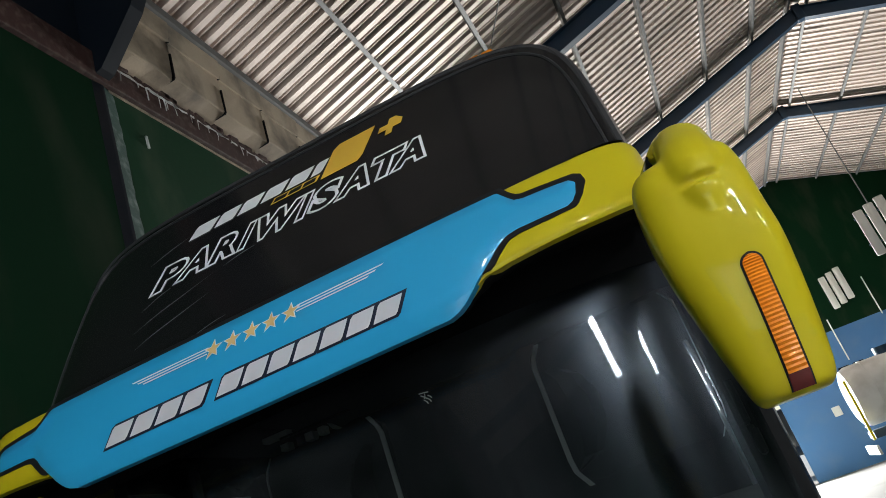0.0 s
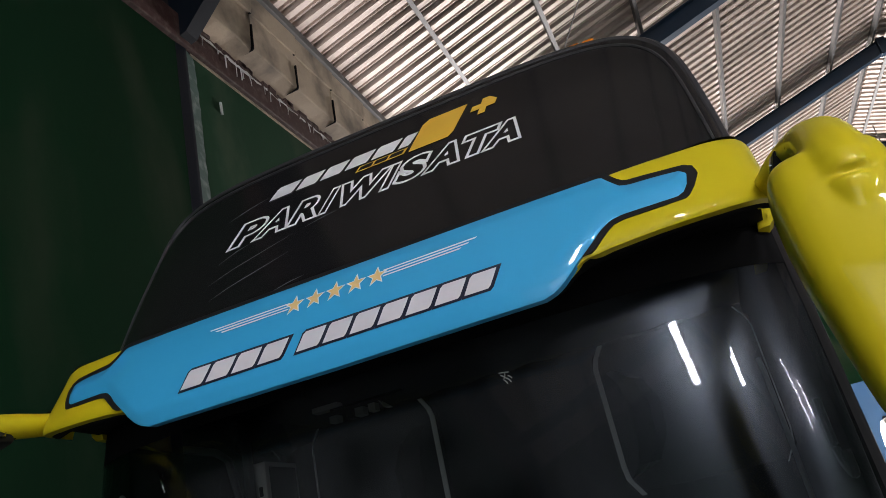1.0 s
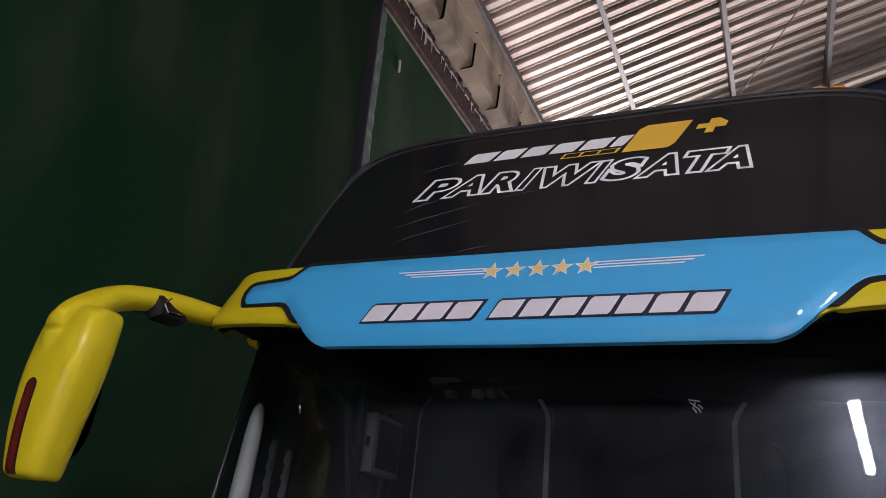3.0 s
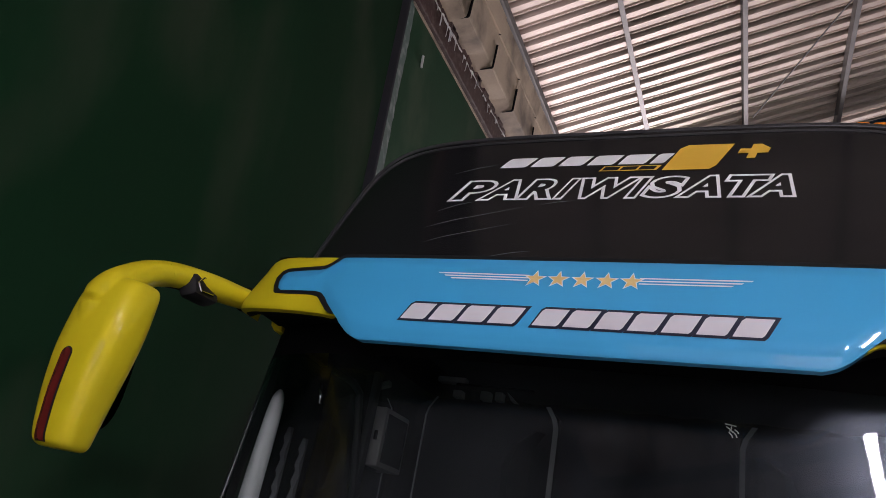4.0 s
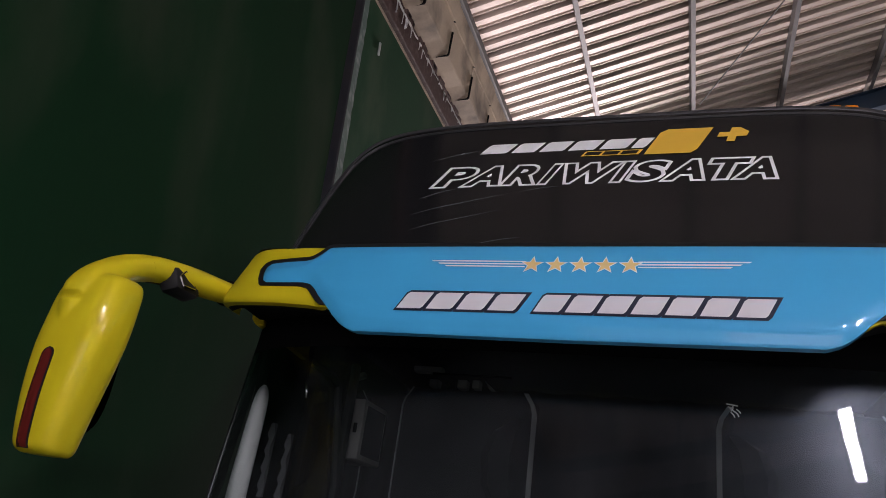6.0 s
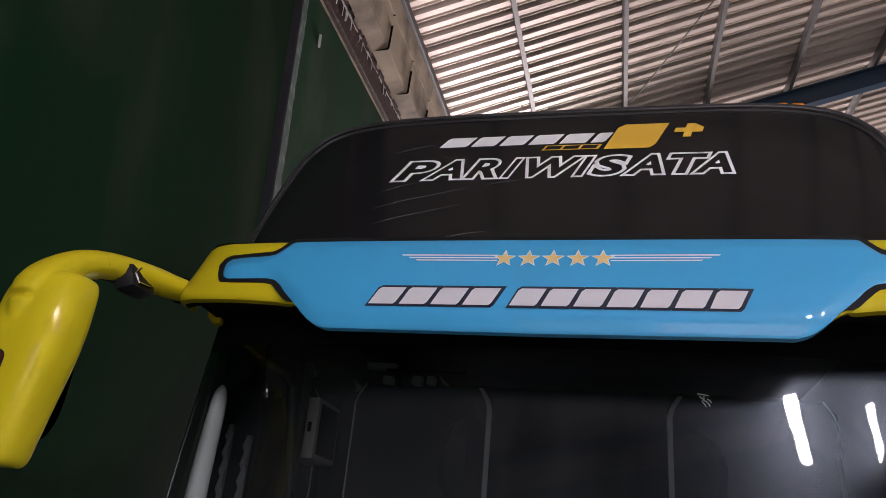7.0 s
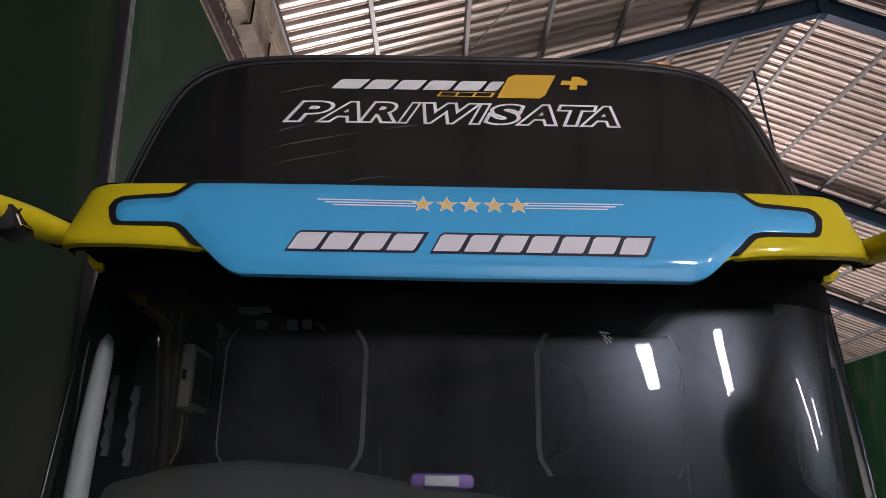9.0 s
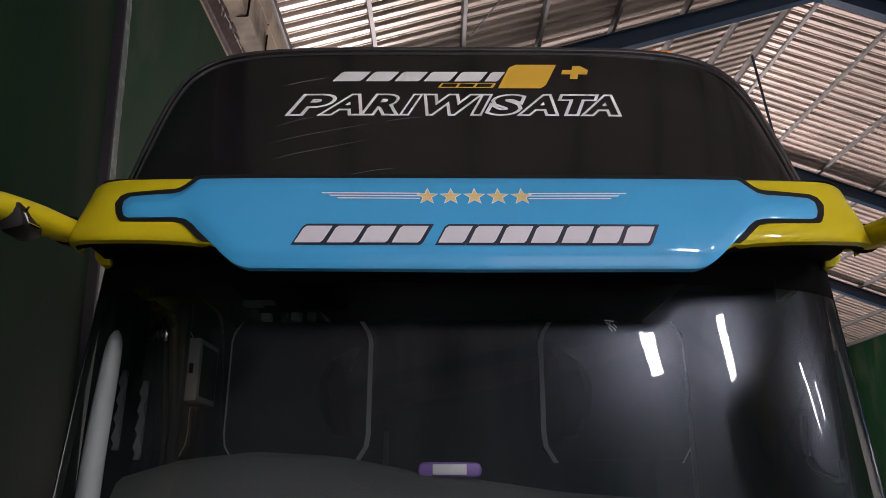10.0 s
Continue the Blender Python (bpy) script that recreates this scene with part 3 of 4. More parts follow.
part("screen_head", loft(rings, closed=False), M_MATT, screen, "black band along the head of the glass, painting the visor's dark reflection")

# dashboard with its hood
dash_z = lerp_table([(-1.2, 2.0), (-1.15, 2.03), (-0.94, 2.092), (-0.7, 2.118), (-0.42, 2.104), (-0.16, 2.056), (0.05, 2.03), (0.32, 1.992), (0.7, 1.965), (1.2, 1.95)])
rings = []
for x in np.linspace(-1.12, 1.12, 41):
    z = dash_z(x)
    rings.append([(x, 0.36, 1.0), (x, 0.3, z - 0.35), (x, 0.34, z - 0.1), (x, 0.40, z - 0.02), (x, 0.46, z), (x, 0.56, z - 0.01), (x, 0.7, z - 0.08), (x, 0.75, 1.0)])
part("dashboard", loft(rings), M_DASH, bus, "dark grey dashboard with a raised instrument hood")
# pale pillar lining and curtain rail
part("pillar_lining", loft([[(cx + w * math.cos(a) * 0.035, 0.27 + w * math.sin(a) * 0.04, z) for a in np.linspace(0, 2 * math.pi, 25)[:-1]] for cx, w, z in spline([(-1.15, 1.0, 1.3), (-1.147, 0.98, 1.8), (-1.144, 0.93, 2.1), (-1.136, 0.84, 2.3), (-1.13, 0.72, 2.42), (-1.128, 0.5, 2.465), (-1.127, 0.15, 2.485)], 3)]), M_TRIM, bus, "pale grey windscreen pillar lining")


def partition(x0, x1, inner):
    """A dark padded screen behind the cab, with a broad pale edge strip on the aisle side and a thin one outside."""
    z0, z1, y, c = 2.14, 2.815, 1.66, 0.05
    ring = [(x0 + c, z0), (x1 - c, z0), (x1, z0 + c), (x1, z1 - c), (x1 - c, z1), (x0 + c, z1), (x0, z1 - c), (x0, z0 + c)]
    p = part("partition", loft([[(x, yy, z) for x, z in ring] for yy in (y, y + 0.05)]), M_SEAT, bus, "dark padded partition behind the cab")
    for edge, w in ((inner, 0.024), (x0 if inner == x1 else x1, 0.006)):
        s = 1 if edge == x1 else -1
        pts = [(edge - s * 0.055, z0 - 0.015), (edge - s * 0.008, z0 + 0.06), (edge, z0 + 0.12), (edge, z1 - 0.10), (edge - s * 0.012, z1 - 0.055), (edge - s * 0.05, z1 + 0.005)]
        bm = loft([[(x - s * w, y - 0.012, z), (x, y - 0.012, z), (x, y - 0.002, z), (x - s * w, y - 0.002, z)] for x, z in pts])
        part("edge_strip", bm, M_STRIP, p, "pale grey edge strip", False)
    # wing of the seat head that shows in front of it
    s = 1 if inner == x1 else -1
    wing = [(0.0, 2.2), (0.05, 2.25), (0.075, 2.36), (0.08, 2.5), (0.06, 2.62), (0.02, 2.68)]
    bm = loft([[(inner - s * (0.035 + dx), y - 0.03, z), (inner - s * (0.03 + dx * 2.0 + 0.02), y - 0.075, z), (inner - s * (0.05 + dx * 2.6), y - 0.03, z)] for dx, z in wing])
    part("seat_wing", bm, M_BLACK, p, "black seat head wing")
    return p


partition(-1.15, -0.428, -0.428)
partition(0.41, 1.15, 0.41)
for lo, hi, mm in (((-1.102, 1.62, 2.897), (-0.945, 1.68, 2.926), M_TRIM), ((-1.004, 1.62, 2.822), (-0.955, 1.68, 2.858), M_TRIM), ((-0.902, 1.62, 2.819), (-0.868, 1.68, 2.862), M_DIM), ((-0.85, 1.62, 2.82), (-0.8, 1.68, 2.864), M_TRIM), ((-0.77, 1.62, 2.824), (-0.731, 1.68, 2.866), M_TRIM), ((-0.985, 1.6, 2.879), (-0.56, 1.63, 2.891), M_BLACK)):
    part("luggage_bracket", box(lo, hi, 0.002), mm, bus, "", False)
part("luggage_bracket", loft([[(-0.706, y, 2.869), (-0.655, y, 2.826), (-0.68, y, 2.826)] for y in (1.62, 1.68)]), M_TRIM, bus, "", False)
part("grab_pole", sweep([(-0.34, 1.5, 1.0), (-0.34, 1.5, 2.26)], 0.012, 8), M_DIM, bus, "slim grey grab pole")
part("grab_pole", sweep([(1.125, 1.59, 1.0), (1.125, 1.59, 2.5), (1.118, 1.59, 2.56)], 0.011, 8), M_TRIM, bus, "slim pale grab pole")
# entrance door seen through the glass: head rail, rear post, lighter jamb
part("entrance_door", sweep([(-1.222, 0.46, 2.66), (-1.222, 0.6, 2.695), (-1.222, 0.94, 2.69), (-1.22, 1.02, 2.66), (-1.218, 1.07, 2.5), (-1.216, 1.2, 2.1), (-1.216, 1.22, 1.2)], 0.018, 8), M_DIM, bus, "grey inner frame of the entrance door")
part("door_jamb", box((-1.235, 1.14, 1.3), (-1.2, 1.19, 2.8), 0.01), M_DIM, bus, "dim grey door jamb")
# chrome arc added as the bright highlight behind the glass
part("door_pull", sweep(spline([(-1.0, 0.325, 2.535), (-0.993, 0.318, 2.51), (-0.985, 0.318, 2.485), (-0.984, 0.324, 2.462)], 4), 0.006, 8), M_CHROME, bus, "small chrome arc added as a bright highlight")
# added sheet that blacks out the view through the driver's side
part("cab_side_lining", box((1.185, 0.36, 0.95), (1.215, 2.5, 3.02), 0.01), M_SEAT, bus, "dark sheet added along the driver's side to black it out")
part("window_surround", sweep(spline([(1.17, 0.53, 2.247), (1.17, 0.54, 2.171), (1.17, 0.53, 2.102), (1.17, 0.48, 2.060), (1.17, 0.41, 2.039), (1.17, 0.33, 2.031), (1.17, 0.33, 2.089)], 4), 0.012, 8), M_DIM, bus, "dim grey surround of the driver's window")
cabinet = part("wall_box", box((-1.236, 1.22, 2.37), (-1.162, 1.5, 2.65), 0.008), M_PANELWHITE, bus, "small white equipment box")
part("box_door", box((-1.164, 1.25, 2.395), (-1.159, 1.478, 2.625), 0.002), M_SEAT, cabinet, "dark glazed front")
part("latch", box((-1.205, 1.214, 2.49), (-1.187, 1.2225, 2.535), 0.003), M_BLACK, cabinet)
for x, z0, z1 in ((-1.085, 2.09, 2.345), (-1.16, 2.12, 2.38)):
    part("curtain_strip", loft([[(x + 0.006 * math.sin(k * 2.1), 0.42, z), (x + 0.02 + 0.005 * math.sin(k * 1.3), 0.42, z), (x + 0.02, 0.435, z), (x, 0.435, z)] for k, z in enumerate(np.linspace(z0, z1, 14))]), M_CAB, bus, "dim grey curtain edge")


# lettering and vinyl marks, laid on the surfaces
def lay(points, surface, lift):
    """A flat mark with thickness from its outline in width and height."""
    bm = bmesh.new()
    f = bm.faces.new([bm.verts.new((x, 0, z)) for x, z in points])
    bmesh.ops.triangulate(bm, faces=[f])
    for _ in range(2):
        bmesh.ops.subdivide_edges(bm, edges=[e for e in bm.edges if e.calc_length() > 0.05], cuts=1, use_grid_fill=True)
    bmesh.ops.solidify(bm, geom=list(bm.faces), thickness=0.0008)
    for v in bm.verts:
        v.co.y = surface(v.co.x, v.co.z) - lift - (0.0008 if abs(v.co.y) > 1e-5 else 0)
    return bm


def blade_y(x, z):
    e = 0.004
    dz = (visor_y(x, z + e) - visor_y(x, z - e)) / (2 * e)
    return visor_y(x, z) - 0.0275 * math.sqrt(1 + dz * dz)


def text_bm(body, x0, x1, z0, z1, surface, lift, line, shear=0.3):
    """Outlined lettering of the built-in font, fitted between the given edges and laid on the surface."""
    cu = bpy.data.curves.new("text", "FONT")
    cu.body, cu.size, cu.space_character = body, 1.0, 1.0
    cu.offset = 0.065
    cu.fill_mode, cu.bevel_depth, cu.bevel_resolution, cu.resolution_u = "NONE", line, 0, 4
    ob = new("text", cu)
    me = bpy.data.meshes.new_from_object(ob.evaluated_get(bpy.context.evaluated_depsgraph_get()))
    bm = bmesh.new()
    bm.from_mesh(me)
    bpy.data.objects.remove(ob)
    bpy.data.meshes.remove(me)
    xs, ys = [v.co.x for v in bm.verts], [v.co.y for v in bm.verts]
    for v in bm.verts:
        x = x0 + (x1 - x0) * (v.co.x - min(xs)) / (max(xs) - min(xs)) + shear * (z1 - z0) * ((v.co.y - min(ys)) / (max(ys) - min(ys)) - 0.5)
        z = z0 + (z1 - z0) * (v.co.y - min(ys)) / (max(ys) - min(ys))
        v.co = Vector((x, surface(x, z) - lift - v.co.z * 0.02, z))
    return bm


# left and right edge of each letter, in hundredths of the word's length
for letter, a, b in zip("PARIWISATA", (1.2, 10.6, 23.2, 34.6, 37.6, 55.4, 59.2, 69.0, 79.2, 87.6), (12.8, 24.2, 34.8, 37.6, 56.0, 58.8, 69.8, 81.6, 91.0, 100.0)):
    part("letter", text_bm(letter, -0.655 + 0.01265 * a, -0.655 + 0.01265 * b, 3.312, 3.448, panel_y, 0.002, 0.032, 0.38), M_WHITE, panel, "white outlined letter " + letter + " of PARIWISATA")


def slab(x0, x1, z0, z1, slant, cut=0.0):
    d = slant * (z1 - z0)
    return [(x0, z0), (x1 - cut, z0), (x1, z0 + cut), (x1 + d - 0.0, z1), (x0 + d + cut, z1), (x0 + d * 0.9, z1 - cut)] if cut else [(x0, z0), (x1, z0), (x1 + d, z1), (x0 + d, z1)]


# the maker's wordmark as plain slanted bars in its colours
edges = [-0.515, -0.385, -0.27, -0.155, -0.035, 0.085, 0.155]
for a, b in zip(edges, edges[1:]):
    part("wordmark_bar", lay(slab(a, b - 0.014, 3.532, 3.6, 0.45, 0.01), panel_y, 0.002), M_WHITE, panel, "white bar of the maker's mark")
part("wordmark_bar", lay(slab(0.135, 0.325, 3.485, 3.655, 0.35, 0.024), panel_y, 0.0025), M_GOLD, panel, "golden block of the maker's mark")
part("wordmark_bar", lay([(0.425, 3.552), (0.455, 3.552), (0.463, 3.585), (0.499, 3.585), (0.509, 3.617), (0.472, 3.617), (0.48, 3.648), (0.45, 3.648), (0.442, 3.617), (0.405, 3.617), (0.395, 3.585), (0.433, 3.585)], panel_y, 0.0025), M_GOLD, panel, "golden cross-shaped mark")
part("wordmark_bar", lay(slab(-0.1, 0.115, 3.488, 3.52, 0.5), panel_y, 0.002), M_GOLD, panel, "small golden framed bar")
for k in range(3):
    part("wordmark_bar", lay(slab(-0.088 + 0.068 * k, -0.03 + 0.068 * k, 3.493, 3.515, 0.5), panel_y, 0.003), M_PANEL, panel, "dark bar inside the golden frame")

# the operator's name as plain slanted bars
widths = [(-0.485, 4, 0.355), (-0.092, 7, 0.588)]
for x0, n, total in widths:
    for k in range(n):
        w = total / n
        part("name_outline", lay(slab(x0 + w * k - 0.009, x0 + w * (k + 1) - 0.003, 2.631, 2.701, 0.42, 0.009), blade_y, 0.0004 + 0.0002 * (k % 2)), M_NAVY, blade, "navy outline of a name bar")
        part("name_bar", lay(slab(x0 + w * k, x0 + w * (k + 1) - 0.011, 2.639, 2.693, 0.42, 0.007), blade_y, 0.0016), M_LETTER, blade, "pale grey bar of the painted name")
for k in range(5):
    cx, cz = -0.125 + 0.0685 * k, 2.81
    for r, mm, lift in ((0.036, M_WHITE, 0.0016), (0.0285, M_STAR, 0.0024)):
        pts = [(cx + (r if i % 2 == 0 else r * 0.42) * math.sin(math.pi * i / 5) * 0.95, cz - 0.002 + (r if i % 2 == 0 else r * 0.42) * math.cos(math.pi * i / 5)) for i in range(10)]
        bm = bmesh.new()
        outer = [bm.verts.new((x, blade_y(x, z) - lift, z)) for x, z in pts]
        inner = [bm.verts.new((x, blade_y(x, z) + 0.001, z)) for x, z in pts]
        mid = bm.verts.new((cx, blade_y(cx, cz) - lift, cz - 0.002))
        for i in range(10):
            k = (i + 1) % 10
            bm.faces.new((outer[i], outer[k], mid))
            bm.faces.new((outer[k], outer[i], inner[i], inner[k]))
        part("star", bm, mm, blade, "tan star with a white edge", False)
for s, base in ((-1, -0.125), (1, 0.149)):
    for k in range(3):
        a, b = base + s * 0.02, base + s * (0.31 - 0.024 * k)
        z = 2.823 - 0.0105 * k
        pts = [(a, z), (b, z + 0.002), (b - s * 0.006, z - 0.003), (a, z - 0.004)]
        part("stripe", lay(pts if s > 0 else pts[::-1], blade_y, 0.0006), M_WHITE, blade, "thin white stripe beside the stars")

# fine pale lines that paint the glints in the gloss of the panel
for pts in (((-0.697, 3.157), (-0.597, 3.195), (-0.491, 3.225), (-0.334, 3.27)), ((-0.67, 3.075), (-0.588, 3.107), (-0.475, 3.139), (-0.342, 3.178)), ((-0.713, 3.502), (-0.618, 3.537), (-0.521, 3.562)), ((-0.684, 3.252), (-0.608, 3.289), (-0.548, 3.306)), ((-0.447, 2.986), (-0.32, 3.021), (-0.246, 3.032)), ((-0.293, 3.278), (-0.213, 3.297), (-0.151, 3.305))):
    line = spline(pts, 6)
    n = len(line) - 1
    part("scratch", loft([[(x, panel_y(x, z) - 0.0012, z - 0.0013 * math.sin(math.pi * (k + 0.5) / (n + 1))), (x, panel_y(x, z) - 0.0012, z + 0.0013 * math.sin(math.pi * (k + 0.5) / (n + 1)))] for k, (x, z) in enumerate(line)], closed=False), M_DIM, panel, "fine pale glint painted on the panel")

# orange marker lamps on the roof edge
for x in (0.805, 0.865):
    part("marker_lamp", box((x, panel_y(x, 3.75) + 0.07, 3.77), (x + 0.055, panel_y(x, 3.75) + 0.14, 3.828), 0.012), M_ORANGE, bus, "orange roof marker lamp")

# pale sticker on the windscreen
sticker = bmesh.new()
for a, b, c, d in ((-0.016, 0.017, 0.012, 0.013), (-0.012, 0.01, 0.004, -0.004), (0.0, 0.012, -0.004, -0.002), (0.004, -0.002, 0.014, -0.016), (-0.006, -0.004, 0.004, -0.018), (0.008, 0.004, 0.018, -0.006)):
    sweep([(0.41 + a, screen_y(0.41 + a, 2.455 + b) - 0.002, 2.455 + b), (0.41 + (a + c) / 2 + 0.002, screen_y(0.41 + a, 2.455 + (b + d) / 2) - 0.002, 2.455 + (b + d) / 2), (0.41 + c, screen_y(0.41 + c, 2.455 + d) - 0.002, 2.455 + d)], 0.0016, 5, bm=sticker)
part("sticker", sticker, M_TRIM, screen, "small pale scribbled sticker on the glass")


def oval(cx, cy, z, a, b, n=28, p=3.0, lean=0.0):
    out = []
    for k in range(n):
        t = 2 * math.pi * k / n
        c, s = math.cos(t), math.sin(t)
        out.append((cx + a * math.copysign(abs(c) ** (2 / p), c), cy + b * math.copysign(abs(s) ** (2 / p), s), z + lean * s * b))
    return out


def mirror(s):
    secs = spline([(2.606, 1.25, -0.44, 0.05, 0.04), (2.6, 1.247, -0.442, 0.085, 0.06), (2.578, 1.243, -0.452, 0.1, 0.072), (2.53, 1.24, -0.465, 0.108, 0.078), (2.45, 1.238, -0.475, 0.11, 0.081), (2.37, 1.242, -0.48, 0.108, 0.08),
                   (2.26, 1.25, -0.48, 0.094, 0.074), (2.17, 1.256, -0.475, 0.08, 0.066), (2.128, 1.258, -0.47, 0.07, 0.06), (2.114, 1.258, -0.465, 0.056, 0.045)], 4)
    if s > 0:
        secs = [(z, cx - 0.014 * max(0.0, 2.4 - z) / 0.28, cy, a, b) for z, cx, cy, a, b in secs]
    arm = spline([(1.197, 0.12, 2.757), (1.222, 0.02, 2.743), (1.252, -0.14, 2.728), (1.272, -0.27, 2.706), (1.276, -0.36, 2.672), (1.27, -0.43, 2.628), (1.262, -0.492, 2.575), (1.257, -0.528, 2.505), (1.254, -0.535, 2.43)], 5)
    n = len(arm) - 1
    thick = [float(np.interp(k / n, [0, 0.1, 0.2, 0.4, 0.6, 0.8, 1], [0.03, 0.037, 0.042, 0.042, 0.045, 0.046, 0.018])) for k in range(n + 1)]
    # housing and the hook of the arm are one moulding, blended where they meet
    bm = loft([oval(s * cx, cy, z, a, b) for z, cx, cy, a, b in secs])
    bmesh.ops.recalc_face_normals(bm, faces=bm.faces)
    m = part("mirror", sweep([(s * x, y, z) for x, y, z in arm[15:]], thick[15:], 16, bm=bm, flat=1.25), M_YELLOW, bus, "yellow wing mirror housing hanging from a curved arm")
    blend = m.modifiers.new("blend", "REMESH")
    blend.mode, blend.voxel_size, blend.use_smooth_shade = "VOXEL", 0.005, True
    soft = m.modifiers.new("soften", "SMOOTH")
    soft.factor, soft.iterations = 0.5, 10
    part("arm", sweep([(s * x, y, z) for x, y, z in arm[:18]], thick[:18], 16, flat=1.25), M_YELLOW, m)
    part("arm_underside", sweep([(s * x, y, z - 0.02) for x, y, z in arm[8:17]], 0.024, 10), M_MATT, m, "black lower half of the arm")
    part("arm_collar", sweep([(s * x, y, z) for x, y, z in (arm[3], arm[4])], 0.0445, 16, flat=1.25), M_MATT, m, "black joint between arm and visor")
    lamp_pose = pose(s * 1.242, -0.17, 2.7, 6, 18 * s, -7 * s)
    cup = part("arm_lamp", box((-0.034, -0.075, -0.044), (0.034, 0.075, 0.034), 0.018, lamp_pose), M_BLACK, m, "small black lamp set in the arm")
    part("lamp_bezel", sweep([lamp_pose @ Vector(p) for p in ((-s * 0.035, -0.06, -0.004), (-s * 0.036, -0.025, 0.022), (-s * 0.036, 0.055, 0.018), (-s * 0.036, 0.025, -0.026), (-s * 0.035, -0.048, -0.03), (-s * 0.035, -0.06, -0.004))], 0.004, 6), M_CHROME, m, "bright lamp bezel")
    # tall ribbed lens on the outer front face, in a dark recess
    def strip(z0, z1, half, proud, rows, rib, rounded=True):
        out = []
        for q in range(rows):
            z = z0 + (z1 - z0) * (q / (rows - 1)) ** (1.25 if rounded else 1.0)
            off = float(np.interp(z, (2.12, 2.36), (0.008, 0.03))) if s > 0 else 0.012
            k = [float(np.interp(z, [c[0] for c in secs[::-1]], [c[i] for c in secs[::-1]])) for i in range(5)]
            w = half * math.sqrt(max(0.02, 1 - max(0, 1 - (z0 - z) / half) ** 2)) if rounded else half
            out.append([(s * (k[1] + off + d * w), k[2] - k[4] * (1 - abs((off + d * w) / k[3]) ** 3.0) ** (1 / 3.0) - proud - (rib if q % 2 else 0) + 0.002 * abs(d), z) for d in (-1, -0.6, 0, 0.6, 1)])
        return loft(out, closed=False)

    part("lens_recess", strip(2.374 if s < 0 else 2.36, 2.122, 0.0205, 0.003, 40, 0.0), M_BLACK, m)
    part("indicator", strip(2.369 if s < 0 else 2.355, 2.15 if s > 0 else 2.124, 0.0165, 0.006, 60, 0.0018 if s > 0 else 0.0), M_ORANGE if s > 0 else M_RED, m, "tall ribbed orange indicator lens" if s > 0 else "tall dark red indicator lens")
    if s > 0:
        part("lens_foot", strip(2.15, 2.122, 0.0175, 0.005, 5, 0.0, False), M_RED, m, "dark red foot of the lens")
    part("mirror_glass", loft([[(x, y, z) for x, y, z in oval(s * 1.245, 0, 0, 0.082, 0.16)] for y in (0.0, 0.004)]), M_MIRROR, m)
    g = m.children[-1]
    g.matrix_basis = Matrix.Translation((0, -0.405, 2.34)) @ Matrix.Rotation(radians(90), 4, "X")
    if s > 0:
        m.location = (-0.013, 0.0, -0.018)
    return m


mirror(1)
mirror(-1)

# soft purple case on the dashboard
case = tagged(part("tissue_case", box((-0.16, 0.42, 2.035), (0.05, 0.52, 2.085), 0.02), M_PURPLE), "purple tissue case with a white cloud print on the dashboard", "case")
part("print", box((-0.11, 0.416, 2.045), (0.0, 0.4205, 2.078), 0.002), M_WHITE, case, "white cloud print")

# ---------------------------------------------------------------- lamps in front of the bus
def strip_lamp(a, b, width, n):
    """A long hanging strip light: housing, lit diffuser segments and two hangers."""
    a, b = Vector(a), Vector(b)
    along = (b - a).normalized()
    back = Vector((0, 0, 1))
    m = Matrix.Translation(a) @ Matrix((along.cross(back), along, back)).transposed().to_4x4()
    length = (b - a).length
    fx = tagged(part("strip_lamp", box((-width / 2 - 0.03, 0, 0), (width / 2 + 0.03, length, 0.08), 0.015), M_PANELWHITE, None, "", False), "long white strip light hung under the roof", "lamp", "strip lights")
    fx.matrix_world = m
    for k in range(n):
        part("diffuser", box((-width / 2, length * (k + 0.06) / n, -0.03), (width / 2, length * (k + 0.94) / n, 0.002), 0.01), M_TUBE, fx, "lit white diffuser")
    for k in (0.15, 0.85):
        part("hanger", sweep([(0, length * k, 0.07), (0, length * k, 1.0)], 0.008, 6), M_PURLIN, fx)


strip_lamp((4.95, -10.45, 9.5), (6.62, -13.8, 9.5), 0.5, 4)
strip_lamp((8.42, -9.7, 9.5), (11.15, -13.25, 9.5), 0.46, 5)
strip_lamp((11.2, -5.4, 7.0), (16.9, -7.7, 7.0), 0.16, 6)
strip_lamp((13.6, -5.06, 7.0), (17.0, -6.3, 7.0), 0.14, 4)

# ---------------------------------------------------------------- far end of the hall
def slat_panel(x, y, z, k, hung):
    p = empty("slat_panel", label="three off-white upright slats " + ("hung from the roof on a cable" if hung else "on the green end wall"), category="panel", group="slatted panels")
    for i in range(3):
        part("slat", box((-0.16, -0.06, -0.85), (0.16, 0.0, 0.85), 0.05, pose(0.4 * i - 0.4, 0, 0.1 * (i - 1))), M_PANELWHITE, p)
    for zz in (-0.5, 0.5):
        part("rail", box((-0.6, 0.0, zz - 0.04), (0.6, 0.04, zz + 0.04), 0.01), M_STEELBLUE, p)
    if hung:
        part("cable", sweep([(0.05, 0.02, 0.5), (0.1, 0.02, 5.9)], 0.022, 6), M_PURLIN, p, "grey steel cable")
    p.matrix_world = pose(x, y, z) @ Matrix.Scale(k, 4)
    return p


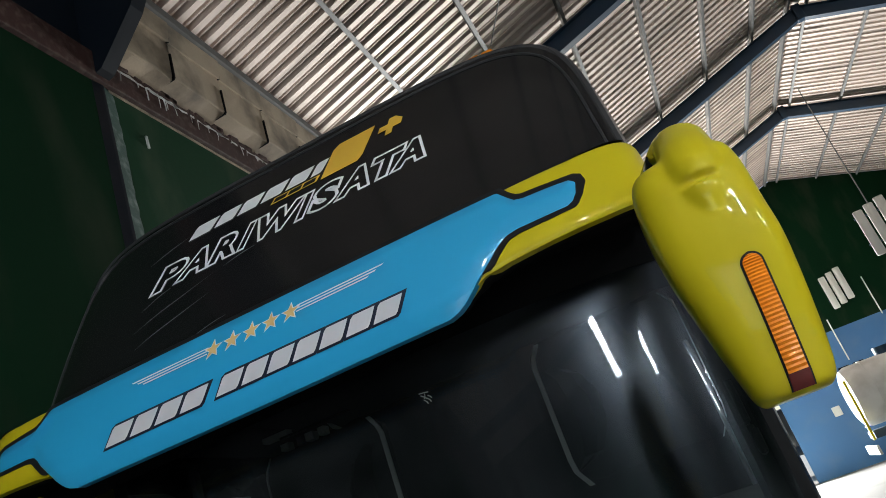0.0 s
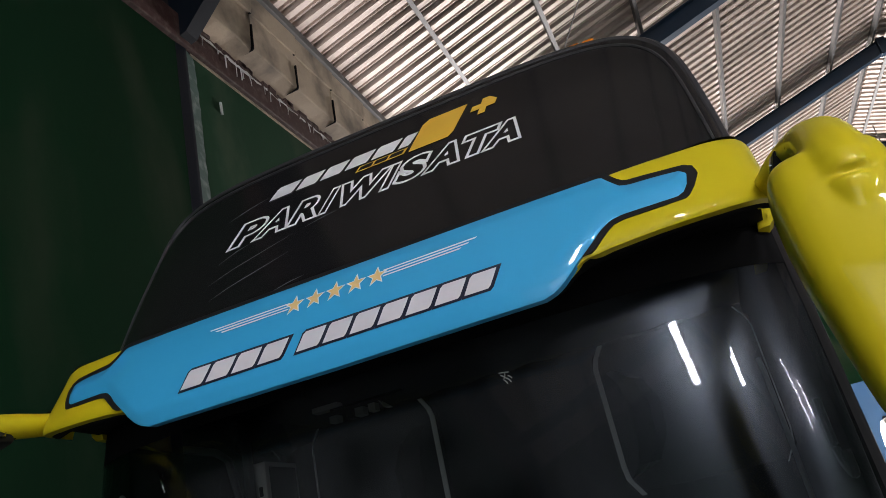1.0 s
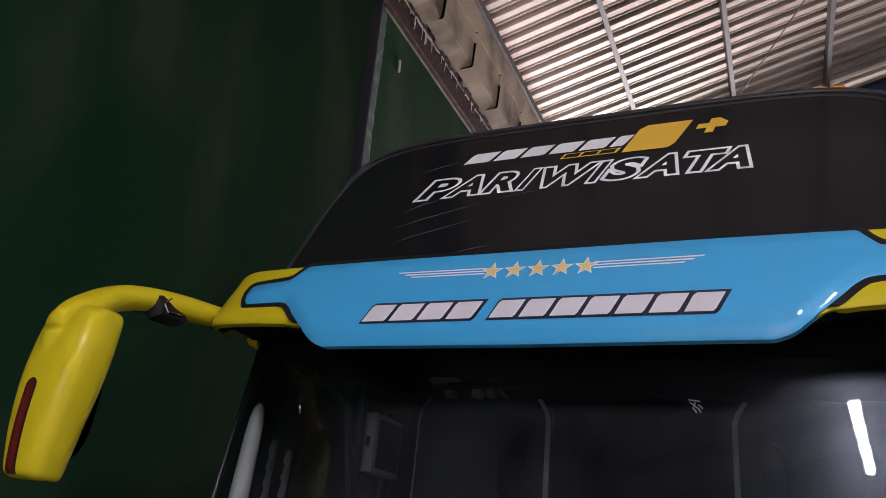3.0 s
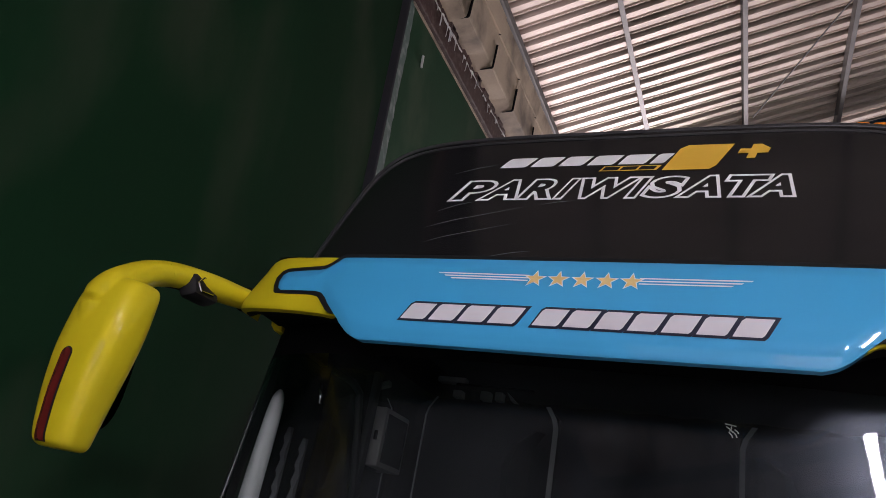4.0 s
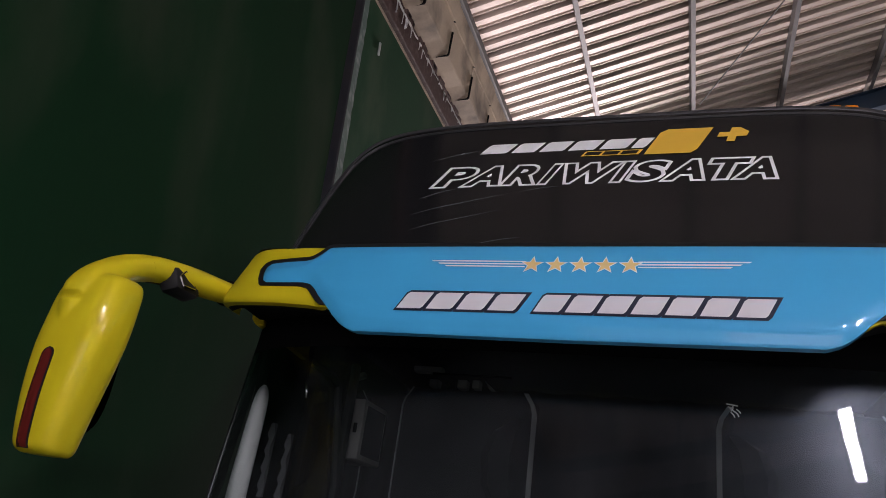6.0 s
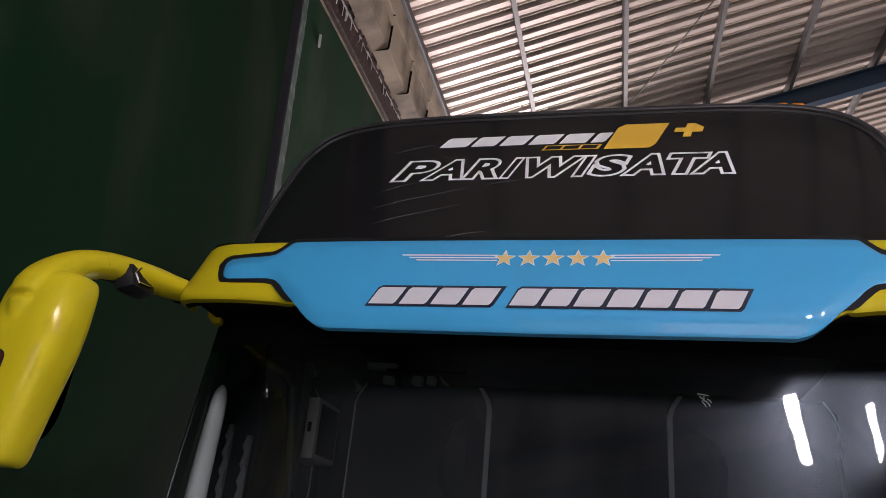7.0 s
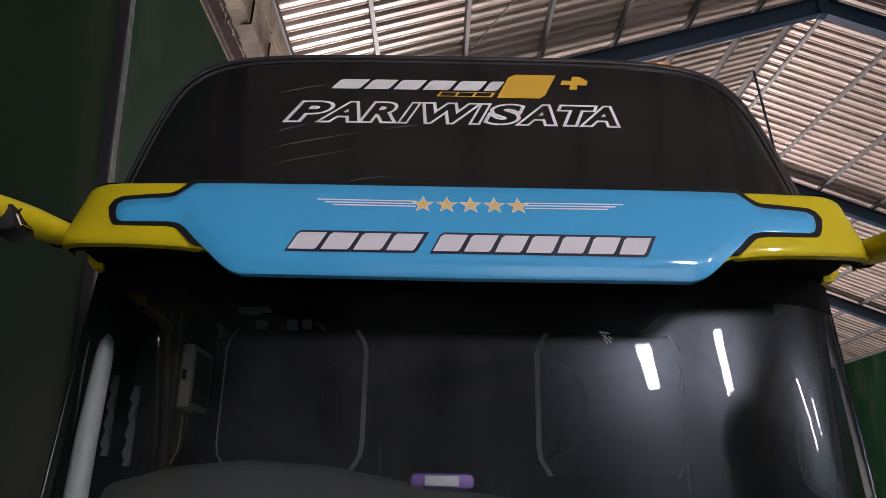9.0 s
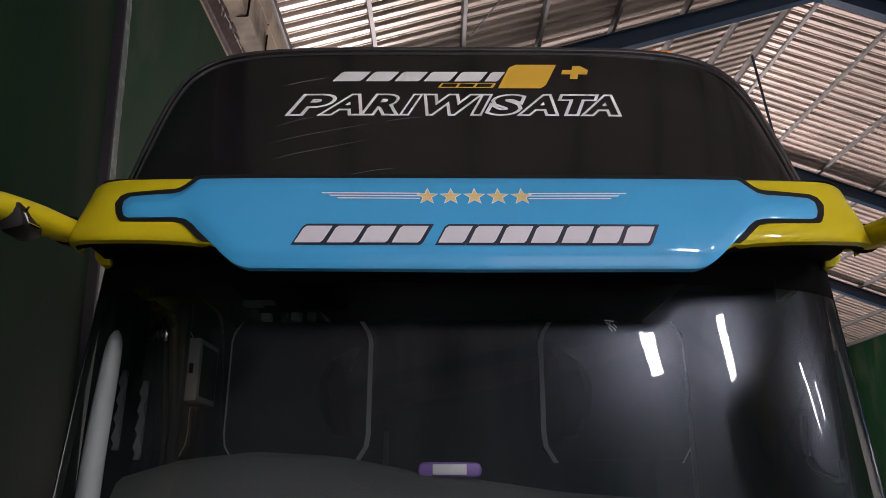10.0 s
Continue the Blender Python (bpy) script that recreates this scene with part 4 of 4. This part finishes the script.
slat_panel(7.5, END_Y - 0.05, 6.45, 0.8, False)
slat_panel(7.72, 22.0, 6.5, 0.86, True)
for x, z0, z1 in ((6.62, 3.75, 5.45), (8.5, 4.9, 6.5)):
    tagged(part("conduit", sweep([(x, END_Y - 0.04, z0), (x, END_Y - 0.04, z1)], 0.025, 8), M_PANELWHITE), "thin pale electrical conduit on the end wall", "pipe", "wall conduits")
tagged(part("switch_box", box((5.18, END_Y - 0.14, 1.98), (5.48, END_Y - 0.006, 2.34), 0.02), M_PANELWHITE), "small white switch box on the blue wall", "switch box")
for x in (6.1, 6.65):
    tagged(part("wall_grille", box((x, END_Y - 0.06, 3.3), (x + 0.42, END_Y - 0.006, 3.6), 0.03), M_SHADEGRILLE), "small dark ventilation grille in the blue wall", "grille", "wall grilles")
tagged(part("brace_rod", sweep([(0.4, 8.9, roof_z(0.4) - 0.15), (2.4, 5.4, roof_z(2.4) - 0.15)], 0.012, 6), M_PURLIN), "thin steel roof bracing rod", "rod")
tagged(part("brace_rod", sweep([(6.8, 12.2, roof_z(6.8) - 0.3), (7.2, 12.4, 8.6)], 0.03, 6), M_STEELBLUE), "thin dark hanging rod under the ridge", "rod")

# tank trailer parked by the end wall
tank = empty("tank_trailer", label="dull white tank trailer with yellow frame by the wall", category="trailer")
TX, TY = 5.15, 25.5
part("tank", loft([[(TX + dx, TY + r * math.cos(t), 2.35 + r * math.sin(t)) for t in np.linspace(0, 2 * math.pi, 29)[:-1]] for dx, r in ((0, 0.3), (0.02, 0.7), (0.1, 0.9), (0.3, 0.98), (6.5, 0.98), (6.8, 0.6))]), M_TANK, tank)
for dx in (0.75, 2.5, 4.5):
    part("tank_band", loft([[(TX + dx + e, TY + r * math.cos(t), 2.35 + r * math.sin(t)) for t in np.linspace(0, 2 * math.pi, 29)] for e, r in ((0, 0.98), (0, 1.0), (0.08, 1.0), (0.08, 0.98))], closed=False), M_TANK, tank)
part("manhole", sweep([(TX + 1.6, TY, 3.28), (TX + 1.6, TY, 3.55)], 0.25, 16), M_STEELBLUE, tank)
part("chassis", box((TX + 0.1, TY - 0.5, 1.0), (TX + 6.6, TY + 0.5, 1.25), 0.02), M_STEELBLUE, tank)
part("ladder_frame", box((TX - 0.05, TY - 0.95, 1.0), (TX + 0.03, TY - 0.85, 2.9), 0.01), M_YELLOW, tank)
for k in range(5):
    part("rung", sweep([(TX - 0.01, TY - 0.9, 1.1 + 0.32 * k), (TX - 0.01, TY - 0.4, 1.1 + 0.32 * k)], 0.02, 6), M_TANK, tank)
part("bumper", box((TX - 0.1, TY - 1.0, 0.55), (TX, TY + 1.0, 0.85), 0.03), M_TANK, tank)
for dx in (1.2, 2.5):
    for dy in (-0.85, 0.85):
        bm = bmesh.new()
        loft([[(TX + dx + r * math.cos(t), TY + dy + o, 0.5 + r * math.sin(t)) for r, o in ((0.05, -0.13), (0.46, -0.15), (0.5, -0.1), (0.5, 0.1), (0.46, 0.15), (0.05, 0.13))] for t in np.linspace(0, 2 * math.pi, 25)], bm=bm, caps=False)
        part("wheel", bm, M_RUBBER, tank)

# lorry with crates out in the yard
lorry = empty("lorry", label="dark lorry loaded with brown crates in the bright yard", category="lorry")
part("bed", box((1.2, 35.0, 1.0), (5.2, 37.4, 1.35), 0.03), M_BODY, lorry)
part("cab", box((3.4, 35.1, 1.0), (5.2, 37.3, 3.1), 0.15), M_BODY, lorry)
for x in (1.8, 4.4):
    part("wheel", sweep([(x, 34.98, 0.5), (x, 35.3, 0.5)], 0.5, 20), M_RUBBER, lorry)
for k in range(4):
    tagged(part("crate", box((1.3 + 0.52 * k, 35.2, 1.36), (1.76 + 0.52 * k, 36.6, 2.0 + 0.05 * (k % 2)), 0.02), M_WOOD), "brown wooden crate on the lorry bed", "crate", "crates on the lorry")

# small fittings on the walls
hook = tagged(part("wall_hook", box((0, -0.012, -0.07), (0.02, 0.012, 0.07), 0.004), M_TRIM), "small pale metal hook on the green wall", "hook")
hook.matrix_world = pose(WALL_X, 3.32, 6.5, 4, 0, 0)
